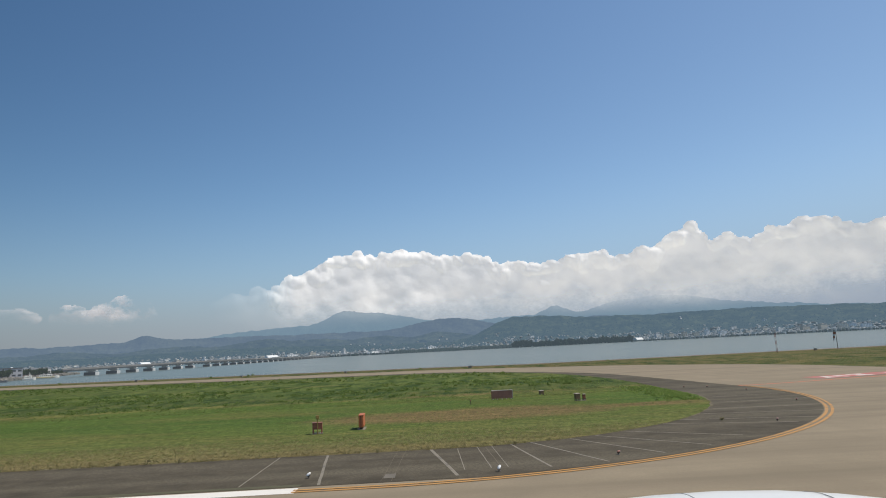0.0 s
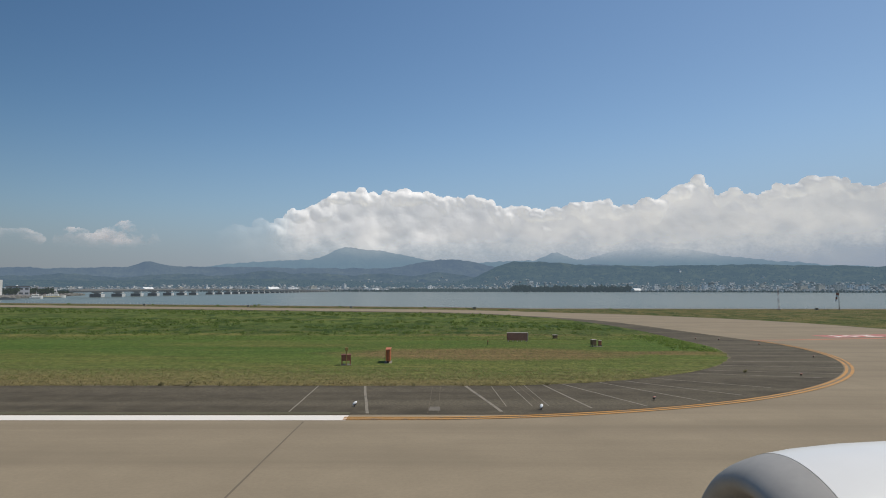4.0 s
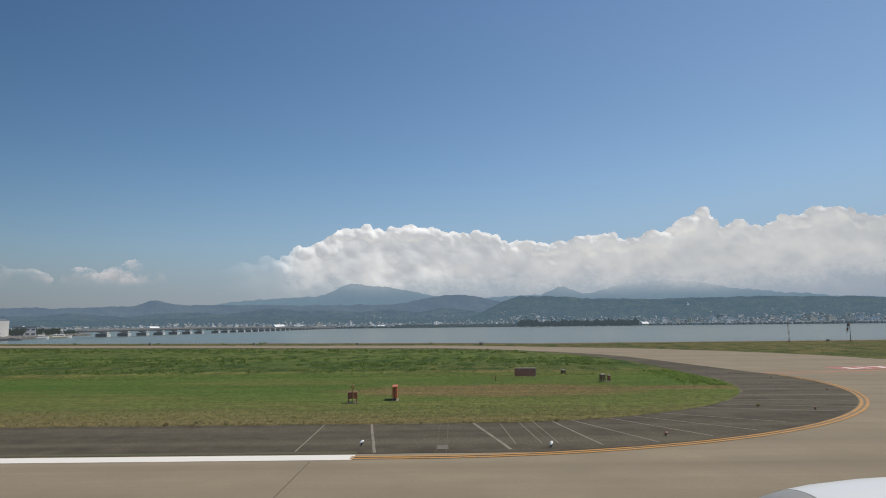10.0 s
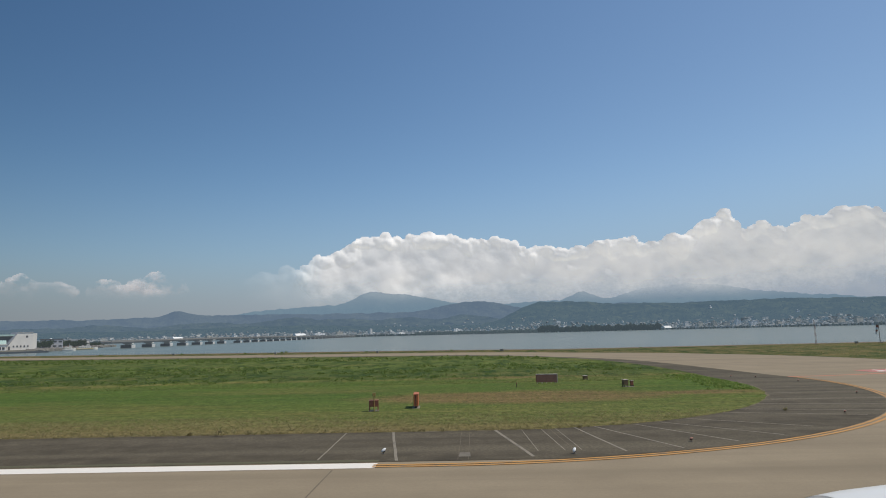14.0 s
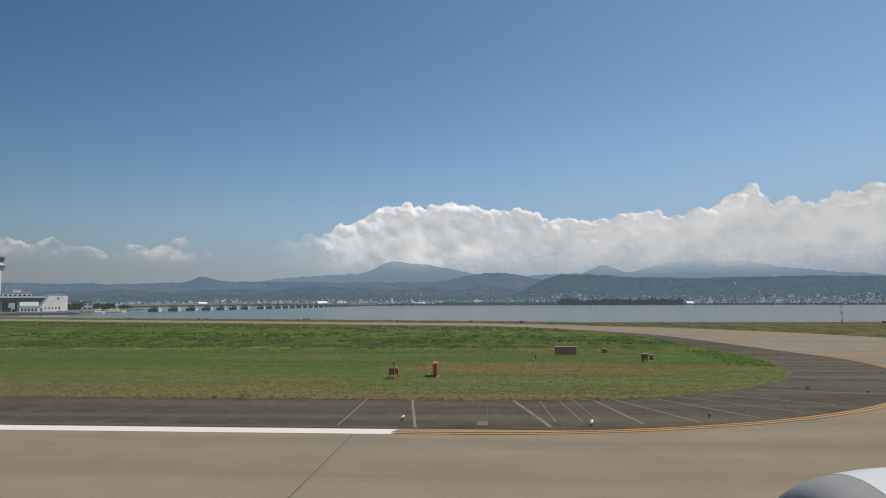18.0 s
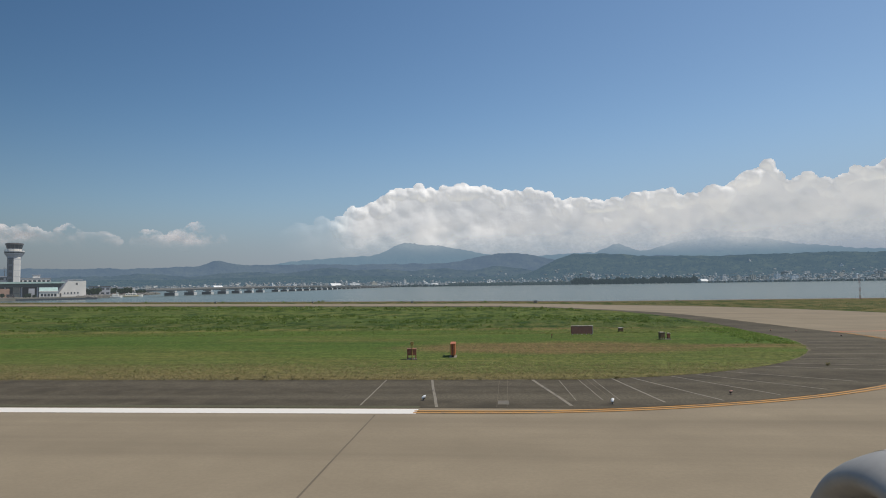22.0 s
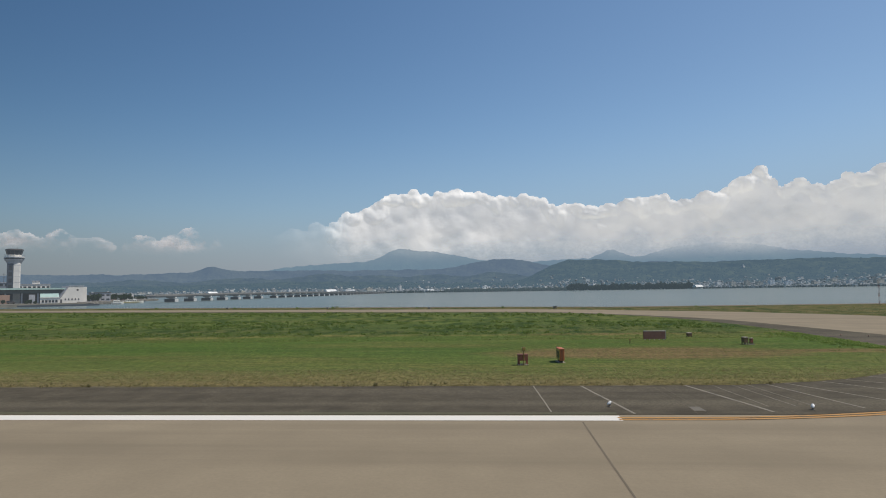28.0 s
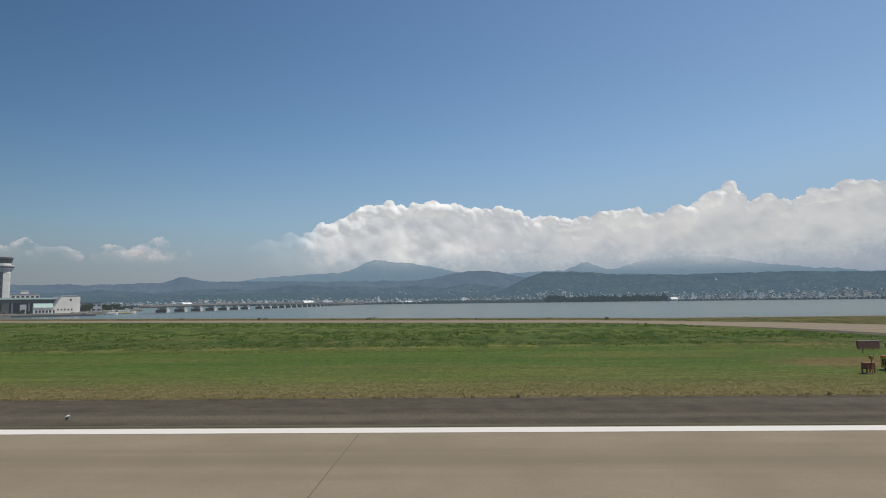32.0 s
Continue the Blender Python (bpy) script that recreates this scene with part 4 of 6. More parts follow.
def back_sign(x, y):
    """The large sign that turns its plain back to the runway."""
    t = thing("taxiway_sign", pose(x, y, gz(y) + 0.05, 0, 0, -2), "plain dark red back of a long low taxiway sign", "sign")
    b = part("sign_box", box(-0.9, 0.9, -0.1, 0.1, 0.08, 0.72, 0.01), M_LIT_RED, t)
    # sun on the right-hand end is put into its pale colour
    part("end_plate", box(0.9, 0.965, -0.12, 0.12, 0.07, 0.735, 0.006), M_PALE_EDGE, b, "end plate in a sunlit pale tone")
    part("end_plate", box(-0.93, -0.9, -0.12, 0.12, 0.07, 0.735, 0.006), M_RED_BROWN, b)
    part("top_cover", box(-0.93, 0.965, -0.13, 0.13, 0.735, 0.785, 0.006), M_PALE_EDGE, b, "pale top cover")
    for xx in (-0.8, -0.4, 0.0, 0.4, 0.8):
        part("foot", box(xx - 0.04, xx + 0.04, -0.06, 0.06, -0.05, 0.08), M_PALE_EDGE, t)


back_sign(7.08, 56.3)


def small_cabinet(x, y, w, h, label, lid=True):
    t = thing("field_cabinet", pose(x, y, gz(y) + 0.05, 0, 0, 12), label, "cabinet")
    b = part("cabinet_body", box(-w / 2, w / 2, -w / 2, w / 2, h * 0.25, h, 0.012), M_BROWN if lid else M_RED_BROWN, t)
    part("lid", box(-w / 2 - 0.02, w / 2 + 0.02, -w / 2 - 0.02, w / 2 + 0.02, h, h + 0.04, 0.008), M_PALE_EDGE, b, "pale lid")
    for sx in (-1, 1):
        for sy in (-1, 1):
            part("leg", box(sx * w * 0.4 - 0.025, sx * w * 0.4 + 0.025, sy * w * 0.4 - 0.025, sy * w * 0.4 + 0.025, -0.04, h * 0.25), M_DARK_STEEL, t)


small_cabinet(12.5, 50.5, 0.36, 0.52, "dark brown metal cabinet with pale lid in the grass")
small_cabinet(13.1, 50.8, 0.2, 0.42, "narrow brown metal cabinet beside a larger one in the grass", False)
tagged(part("concrete_pad", box(12.35, 13.2, 50.35, 50.95, gz(50.5), gz(50.5) + 0.055, 0.01), M_CONCRETE), "small pale concrete pad under two cabinets", "concrete pad")
small_cabinet(11.13, 59.8, 0.36, 0.34, "small dark cabinet with a pale yellow lid in the grass")
t = thing("marker_stake", pose(4.1, 52.3, gz(52.3) + 0.05, 0, 3, 0), "short dark marker stake in the grass", "stake")
part("stake_post", rod((0, 0, -0.05), (0, 0, 0.24), 0.03, 0.025), M_DARK_STEEL, t)
part("stake_head", box(-0.05, 0.05, -0.05, 0.05, 0.24, 0.34, 0.01), M_RED_BROWN, t)


def verge_cabinet(x, y, w, h):
    t = thing("verge_cabinet", pose(x, y, gz(y) - 0.06), "small dark metal cabinet on the far grass verge", "cabinet", "verge cabinets")
    part("cabinet_body", box(-w / 2, w / 2, -0.3, 0.3, 0.12, h, 0.02), M_VERGE_BOX, t)
    part("plinth", box(-w / 2 - 0.1, w / 2 + 0.1, -0.4, 0.4, -0.03, 0.12), M_CONCRETE, t)
    part("roof_plate", box(-w / 2 - 0.06, w / 2 + 0.06, -0.36, 0.36, h, h + 0.05), M_GREY_STEEL, t)


for x, y, w, h in ((9.6, 160, 0.9, 0.6), (-25.0, 158, 0.6, 0.5), (101.0, 166, 0.5, 0.5), (-58.0, 160, 0.6, 0.5), (-96.0, 162, 0.8, 0.5)):
    verge_cabinet(x, bent(x, y), w, h)


def fence(x0, x1, y, gap):
    """The boundary fence on the sea wall: thin posts and three wires."""
    z = gz(y) - 0.06
    t = thing("boundary_fence", pose(0, y, z), "thin grey post-and-wire boundary fence along the sea wall", "fence")
    me = None
    for k in range(int((x1 - x0) / gap) + 1):
        x = x0 + k * gap
        if me is None:
            p = part("post", box(-0.02, 0.02, -0.02, 0.02, -0.05, 0.9), M_FENCE, t)
            me = p.data
        else:
            p = new("post", me)
            p.parent = t
        p.location = (x, bent(x, y) - y, 0)
        p.rotation_euler = (radians(random.uniform(-2, 2)), radians(random.uniform(-2, 2)), 0)
    for h in (0.3, 0.6, 0.88):
        bm = bmesh.new()
        for a, b in ((x0, 0.0), (0.0, 25.0), (25.0, x1)):
            rod((a, bent(a, y) - y, h), (b, bent(b, y) - y, h), 0.006, seg=5, bm=bm)
        part("wire", bm, M_FENCE, t)


fence(-150.0, 250.0, 168.5, 1.4)


def mast(x, y):
    """A slender lattice mast on the verge."""
    t = thing("lattice_mast", pose(x, y, gz(y) - 0.06), "slender red and white lattice mast on the far verge", "mast")
    for k in range(6):
        m = M_RED_BROWN if k % 2 == 0 else M_PALE_EDGE
        bm = bmesh.new()
        for sx, sy in ((-1, -1), (1, -1), (0, 1)):
            rod((sx * 0.16, sy * 0.14, k), (sx * 0.16, sy * 0.14, k + 1), 0.03, seg=6, bm=bm)
        for (ax, ay), (bx, by) in (((-1, -1), (1, -1)), ((1, -1), (0, 1)), ((0, 1), (-1, -1))):
            rod((ax * 0.16, ay * 0.14, k), (bx * 0.16, by * 0.14, k + 1), 0.018, seg=5, bm=bm)
        part("mast_section", bm, m, t)
    part("foot", box(-0.4, 0.4, -0.4, 0.4, -0.1, 0.12), M_CONCRETE, t)
    part("top_lamp", rod((0, 0, 6.0), (0, 0, 6.25), 0.07), M_RED_LAMP, t)


def windsock(x, y):
    t = thing("windsock", pose(x, y, gz(y) - 0.06), "limp red and white windsock hanging from a dark pole", "windsock")
    part("pole", rod((0, 0, -0.1), (0, 0, 4.6), 0.09, 0.06), M_DARK_STEEL, t)
    part("hoop", lathe([(-0.03, 0.3), (-0.03, 0.34), (0.03, 0.34), (0.03, 0.3), (-0.03, 0.3)], seg=16), M_DARK_STEEL, t, m=pose(-0.3, 0, 4.5, 0, 40, 0))
    for k in range(4):
        r0, r1 = 0.32 - 0.04 * k, 0.32 - 0.04 * (k + 1)
        a, b = (-0.3 - 0.13 * k, 0, 4.5 - 0.55 * k), (-0.3 - 0.13 * (k + 1), 0, 4.5 - 0.55 * (k + 1))
        part("sock_band", rod(a, b, r0, r1, 14, caps=False), M_RED_BROWN if k % 2 == 0 else M_WHITE_PAINT, t)
    part("foot", box(-0.35, 0.35, -0.35, 0.35, -0.12, 0.15), M_CONCRETE, t)


mast(91.5, 167.5)
windsock(107.3, 166.5)


# ---- the airliner's engine, seen below the window ----
def engine():
    t = thing("jet_engine", pose(2.0, 4.1, 1.98), "white jet engine nacelle with bare metal inlet lip and dark fan", "jet engine")
    m_cowl = plain("glossy_white_cowl", (0.78, 0.765, 0.725), 0.35, vary=0.04, scale=1.2, bump=0.02, coat=0.15)
    m_lip = plain("bare_inlet_metal", (0.4, 0.38, 0.35), 0.55, 0.1, vary=0.18, scale=2.5, bump=0.05)
    m_lip.node_tree.nodes["Principled BSDF"].inputs["Specular IOR Level"].default_value = 0.2
    m_duct = plain("dark_inlet_lining", (0.1, 0.1, 0.095), 0.6, vary=0.25, scale=4)
    m_fan = plain("fan_titanium", (0.16, 0.16, 0.165), 0.4, 0.8, vary=0.2, scale=4, bump=0.05)
    inner = [(0.45, 0.8), (0.25, 0.815), (0.1, 0.855), (0.025, 0.9), (0.0, 0.94), (0.015, 0.985), (0.06, 1.035), (0.13, 1.075), (0.21, 1.105), (0.3, 1.13)]
    part("inlet_lip", lathe(inner, "x", 96), m_lip, t, "bare grey metal inlet lip")
    cowl = part("cowl", lathe([(0.302, 1.132), (0.5, 1.165), (0.8, 1.195), (1.2, 1.215), (1.6, 1.22), (2.0, 1.205), (2.4, 1.165), (2.9, 1.09), (3.3, 1.0), (3.3, 0.96), (2.8, 0.98), (2.8, 0.6)], "x", 96), m_cowl, t, "glossy white cowl")
    for xs in (1.35, 2.2):
        part("panel_seam", lathe([(xs, 1.216 if xs < 2 else 1.188), (xs + 0.006, 1.2195 if xs < 2 else 1.189), (xs + 0.012, 1.216 if xs < 2 else 1.186)], "x", 96), m_duct, cowl)
    hatch = bmesh.new()
    for k in range(9):
        a = radians(118 + 2.0 * k)
        for xx, r in ((0.62, 1.18), (0.88, 1.203)):
            hatch.verts.new((xx, r * 1.003 * math.cos(a), r * 1.003 * math.sin(a)))
    hatch.verts.ensure_lookup_table()
    for k in range(8):
        hatch.faces.new((hatch.verts[2 * k], hatch.verts[2 * k + 1], hatch.verts[2 * k + 3], hatch.verts[2 * k + 2]))
    part("access_hatch", hatch, m_cowl, cowl)
    for k in range(14):
        a = radians(128 + 0.9 * k)
        part("rivet", rod((0.325, 1.134 * math.cos(a), 1.134 * math.sin(a)), (0.325, 1.142 * math.cos(a), 1.142 * math.sin(a)), 0.007, seg=6), M_GREY_STEEL, cowl)
    part("inlet_duct", lathe([(0.452, 0.798), (0.7, 0.8), (1.0, 0.81), (1.02, 0.0)], "x", 64), m_duct, t, "dark inlet lining")
    part("spinner", lathe([(0.55, 0.0), (0.57, 0.04), (0.7, 0.14), (0.85, 0.21), (0.97, 0.25)], "x", 32), m_fan, t)
    blade = None
    for k in range(24):
        if blade is None:
            bm = bmesh.new()
            rows = []
            for j in range(6):
                r = 0.24 + 0.108 * j
                tw = radians(35 + 5.5 * j)
                c = 0.085 + 0.012 * j
                rows.append([bm.verts.new((0.93 - c * math.cos(tw) * s, c * math.sin(tw) * s * 0.9, r)) for s in (-1, 0, 1)])
            for p, q in zip(rows[:-1], rows[1:]):
                for i in range(2):
                    bm.faces.new((p[i], p[i + 1], q[i + 1], q[i]))
            b = part("fan_blade", bm, m_fan, t)
            blade = b.data
        else:
            b = new("fan_blade", blade)
            b.parent = t
        b.rotation_euler = (2 * math.pi * k / 24, 0, 0)
    part("core_nozzle", lathe([(2.8, 0.6), (3.4, 0.55), (4.0, 0.42), (4.0, 0.39), (3.4, 0.5)], "x", 48), m_lip, t)
    part("exhaust_cone", lathe([(3.6, 0.3), (4.0, 0.24), (4.5, 0.0)], "x", 32), m_fan, t)


engine()

# ---- the terminal side: land, tower, buildings, quay ----
LAND_Z = -0.1
TX = -7.0            # where the terminal side lies along x
FAR = 1.15           # how far out it lies


def out_x(x):
    return -14.0 + (x + TX + 14.0) * FAR


# terminal-side materials carry a small glow that imitates haze
M_QUAY = with_haze_glow(plain("weathered_quay_stone", (0.2, 0.18, 0.155), 0.9, vary=0.35, scale=0.15), 0.1)
M_LAND = with_haze_glow(plain("rough_shore_ground", (0.2, 0.18, 0.135), 0.95, vary=0.45, scale=0.06), 0.12)
M_WALL_WHITE = with_haze_glow(plain("white_building_wall", (0.74, 0.7, 0.64), 0.7, vary=0.12, scale=0.2, per_object=0.06), 0.1)
M_WALL_GREY = with_haze_glow(plain("grey_building_wall", (0.4, 0.4, 0.42), 0.7, vary=0.15, scale=0.2), 0.1)
M_WALL_SLATE = with_haze_glow(plain("slate_blue_wall", (0.2, 0.22, 0.25), 0.6, vary=0.15, scale=0.2), 0.1)
M_WALL_NIGHT = with_haze_glow(plain("dark_slate_wall", (0.05, 0.062, 0.08), 0.5, vary=0.15, scale=0.2), 0.1)
M_WALL_BROWN = with_haze_glow(plain("brown_building_wall", (0.4, 0.25, 0.18), 0.75, vary=0.2, scale=0.2), 0.1)
M_WALL_DARK = with_haze_glow(plain("dark_building_wall", (0.085, 0.075, 0.07), 0.6, vary=0.25, scale=0.2), 0.1)
M_ROOF_GREEN = with_haze_glow(plain("pale_green_metal_roof", (0.42, 0.56, 0.5), 0.45, vary=0.12, scale=0.3), 0.1)
M_ROOF_DARK = with_haze_glow(plain("dark_green_roof_underside", (0.075, 0.09, 0.085), 0.6, vary=0.2, scale=0.3), 0.1)
M_GLASS = with_haze_glow(plain("dark_window_glass", (0.035, 0.04, 0.045), 0.12, vary=0.2, scale=0.5, bump=0), 0.1)
M_HULL = with_haze_glow(plain("boat_hull_white", (0.75, 0.73, 0.66), 0.4, vary=0.1, scale=0.5), 0.1)
M_HULL_YELLOW = with_haze_glow(plain("boat_stripe_yellow", (0.6, 0.45, 0.1), 0.4, vary=0.1, scale=0.5), 0.1)


# one dark colour: painted shade on bridge pier fronts, and the quay's own
M_PIER_SHADE_AND_QUAY = with_haze_glow(plain("pier_shade_and_dark_quay", (0.04, 0.05, 0.062), 0.8, vary=0.3, scale=0.3), 0.12)


def slab(outline, z0, z1, bm=None):
    bm = bm or bmesh.new()
    outline = [(out_x(x), y * FAR) for x, y in outline]
    a = [bm.verts.new((x, y, z0)) for x, y in outline]
    b = [bm.verts.new((x, y, z1)) for x, y in outline]
    k = len(a)
    bm.faces.new(b)
    bm.faces.new(a[::-1])
    for i in range(k):
        bm.faces.new((a[i], a[(i + 1) % k], b[(i + 1) % k], b[i]))
    bmesh.ops.recalc_face_normals(bm, faces=bm.faces)
    return bm


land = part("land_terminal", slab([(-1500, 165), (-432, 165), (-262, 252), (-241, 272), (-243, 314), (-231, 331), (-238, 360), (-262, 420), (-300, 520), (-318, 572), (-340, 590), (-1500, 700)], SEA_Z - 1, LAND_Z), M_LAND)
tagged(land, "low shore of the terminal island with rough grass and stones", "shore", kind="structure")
tagged(part("quay", slab([(-243, 299.5), (-213, 322), (-217, 329), (-243, 309.5)], SEA_Z - 1, SEA_Z + 0.95), M_PIER_SHADE_AND_QUAY), "long low dark quay before the terminal", "quay", kind="structure")
bm = bmesh.new()
rng = random.Random(5)
for k in range(420):
    s = rng.random()
    x, y = out_x(-236 - 86 * s + rng.uniform(-2.5, 4.5)), FAR * (340 + 228 * s + rng.uniform(-4, 4))
    r = rng.uniform(0.7, 1.9)
    bmesh.ops.create_icosphere(bm, subdivisions=1, radius=r, matrix=Matrix.Translation((x, y, LAND_Z - 0.7 + rng.uniform(-0.8, 0.7))) @ Matrix.Diagonal((1, 1, 0.7, 1)) @ Euler((rng.random() * 6, rng.random() * 6, 0)).to_matrix().to_4x4())
tagged(part("shore_stones", bm, M_QUAY), "heap of grey-brown stones along the shore", "stones", kind="stuff")


def control_tower():
    p = polar(-39.06, 450)
    t = thing("control_tower", pose(out_x(p.x - 1.0), p.y * FAR, LAND_Z - 0.9, 0, 0, 39), "white and grey airport control tower with a dark glazed cab", "control tower")
    t.scale = (FAR, FAR, FAR)
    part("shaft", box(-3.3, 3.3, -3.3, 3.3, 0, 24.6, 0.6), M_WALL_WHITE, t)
    part("stair_face", box(-3.34, -0.2, -3.42, -3.28, 0.5, 24.4), M_WALL_NIGHT, t, "dark blue-grey face")
    part("side_face", box(-3.42, -3.28, -3.3, 1.0, 0.5, 24.4), M_WALL_NIGHT, t, "dark blue-grey face")
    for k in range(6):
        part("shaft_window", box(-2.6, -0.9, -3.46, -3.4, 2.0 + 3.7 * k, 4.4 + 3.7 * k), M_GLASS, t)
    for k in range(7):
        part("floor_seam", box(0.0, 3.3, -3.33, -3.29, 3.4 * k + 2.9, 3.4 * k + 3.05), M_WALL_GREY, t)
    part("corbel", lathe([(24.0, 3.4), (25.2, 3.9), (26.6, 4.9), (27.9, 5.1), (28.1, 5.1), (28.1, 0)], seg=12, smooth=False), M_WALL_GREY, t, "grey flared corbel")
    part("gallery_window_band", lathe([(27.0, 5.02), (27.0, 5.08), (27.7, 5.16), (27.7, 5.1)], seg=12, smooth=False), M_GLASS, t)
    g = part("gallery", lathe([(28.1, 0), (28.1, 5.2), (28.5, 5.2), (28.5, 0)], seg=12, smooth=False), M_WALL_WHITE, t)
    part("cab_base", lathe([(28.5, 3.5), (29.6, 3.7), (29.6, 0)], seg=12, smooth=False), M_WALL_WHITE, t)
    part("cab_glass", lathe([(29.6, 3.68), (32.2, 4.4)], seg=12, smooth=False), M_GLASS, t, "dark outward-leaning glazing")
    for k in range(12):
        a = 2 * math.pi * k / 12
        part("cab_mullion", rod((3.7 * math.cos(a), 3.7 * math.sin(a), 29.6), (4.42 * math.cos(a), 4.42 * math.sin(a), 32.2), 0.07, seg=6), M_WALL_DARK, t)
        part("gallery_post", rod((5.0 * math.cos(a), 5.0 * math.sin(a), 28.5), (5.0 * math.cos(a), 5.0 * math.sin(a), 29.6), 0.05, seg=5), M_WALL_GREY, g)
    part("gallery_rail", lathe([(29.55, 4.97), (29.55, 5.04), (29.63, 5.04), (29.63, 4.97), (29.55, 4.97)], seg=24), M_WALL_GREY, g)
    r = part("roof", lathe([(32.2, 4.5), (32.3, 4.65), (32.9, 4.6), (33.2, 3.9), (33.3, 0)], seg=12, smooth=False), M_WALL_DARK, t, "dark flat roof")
    for dx, h in ((-1.2, 2.4), (1.4, 1.6)):
        part("antenna", rod((dx, 0, 33.2), (dx, 0, 33.2 + h), 0.06, seg=6), M_WALL_GREY, r)


control_tower()


def hall(name, x0, x1, y0, y1, h, wall, roof, label, bays=0, floors=1, roof_h=0.5, parapet=True, sill=1.1, win_h=1.5):
    t = thing(name, pose(out_x((x0 + x1) / 2), FAR * (y0 + y1) / 2, LAND_Z, 0, 0, 38), label, "building")
    t.scale = (FAR, FAR, FAR * 0.86)
    w, d = (x1 - x0) / 2, (y1 - y0) / 2
    part("wall", box(-w, w, -d, d, -0.3, h), wall, t)
    part("roof", box(-w - 0.3, w + 0.3, -d - 0.3, d + 0.3, h, h + roof_h), roof, t)
    fh = h / floors
    for f in range(floors):
        for k in range(bays):
            cx = -w + (k + 0.5) * 2 * w / bays
            ww = 0.32 * 2 * w / bays
            win = part("window", box(cx - ww, cx + ww, -d - 0.03, -d + 0.1, f * fh + sill, f * fh + sill + win_h), M_GLASS, t)
            part("window_sill", box(cx - ww - 0.1, cx + ww + 0.1, -d - 0.12, -d, f * fh + sill - 0.12, f * fh + sill), M_WALL_GREY, win)
    return t


def terminal():
    """The long open-fronted hall under one pale green roof edge."""
    x0, x1, y0, y1 = -430.0, -254.0, 349.0, 372.0
    t = thing("terminal_hall", pose(out_x(x1 - (x1 - x0) * math.cos(radians(38))), FAR * (y0 - (x1 - x0) * math.sin(radians(38))), LAND_Z, 0, 0, 38), "long low terminal hall with pale green roof edge and brown walls", "building")
    t.scale = (FAR, FAR, FAR * 0.9)
    L, D = x1 - x0, y1 - y0
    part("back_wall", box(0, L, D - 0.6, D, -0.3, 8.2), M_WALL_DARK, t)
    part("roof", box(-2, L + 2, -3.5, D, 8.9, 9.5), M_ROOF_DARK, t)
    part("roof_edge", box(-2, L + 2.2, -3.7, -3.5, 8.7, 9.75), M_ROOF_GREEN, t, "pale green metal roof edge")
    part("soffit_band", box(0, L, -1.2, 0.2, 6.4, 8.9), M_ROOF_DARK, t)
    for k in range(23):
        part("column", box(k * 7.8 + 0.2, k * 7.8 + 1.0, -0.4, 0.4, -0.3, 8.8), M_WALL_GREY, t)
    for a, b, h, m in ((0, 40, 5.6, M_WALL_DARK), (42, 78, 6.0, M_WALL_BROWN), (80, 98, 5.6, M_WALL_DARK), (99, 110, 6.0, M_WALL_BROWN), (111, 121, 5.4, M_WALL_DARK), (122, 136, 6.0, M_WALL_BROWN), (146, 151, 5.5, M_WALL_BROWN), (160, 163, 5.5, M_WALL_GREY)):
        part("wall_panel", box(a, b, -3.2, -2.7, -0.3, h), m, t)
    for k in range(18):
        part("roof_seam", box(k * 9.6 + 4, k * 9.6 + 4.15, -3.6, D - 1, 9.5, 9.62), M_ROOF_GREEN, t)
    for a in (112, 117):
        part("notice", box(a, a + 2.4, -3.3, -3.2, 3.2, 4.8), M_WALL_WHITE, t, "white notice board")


terminal()


def wedge_hall():
    """The white end hall whose gable leans back on one side, with a row of small windows."""
    t = thing("wedge_building", pose(out_x(-248.0), 350.0 * FAR, LAND_Z, 0, 0, 46), "white hall with one sloping side and small windows", "building")
    t.scale = (FAR, FAR, FAR * 0.95)
    part("wall", prism([(-8.6, -0.3), (5.0, -0.3), (5.0, 10.2), (-2.3, 10.2)], -4, 14), M_WALL_WHITE, t)
    part("roof", prism([(-9.0, 0.0), (-2.4, 10.2), (5.2, 10.2), (5.2, 10.5), (-2.5, 10.5), (-9.3, 0.2)], -4.3, 14.3), M_WALL_GREY, t)
    for k in range(5):
        w = part("window", box(-4.6 + 1.7 * k, -3.9 + 1.7 * k, -4.06, -3.9, 1.7, 2.6), M_GLASS, t)
        part("window_sill", box(-4.7 + 1.7 * k, -3.8 + 1.7 * k, -4.15, -4.0, 1.55, 1.7), M_WALL_GREY, w)
    part("door", box(-6.8, -5.9, -4.06, -3.9, 0.0, 2.1), M_WALL_DARK, t)
    part("vent", box(1.4, 2.4, -4.06, -3.9, 7.2, 8.4), M_WALL_DARK, t)
    part("end_wall", box(5.0, 7.0, -3.0, 13.0, -0.3, 9.7), M_WALL_WHITE, t)
    part("end_panel", box(6.98, 7.06, -1.0, 11.0, 0.2, 5.0), M_WALL_SLATE, t, "blue-grey end panel")


wedge_hall()


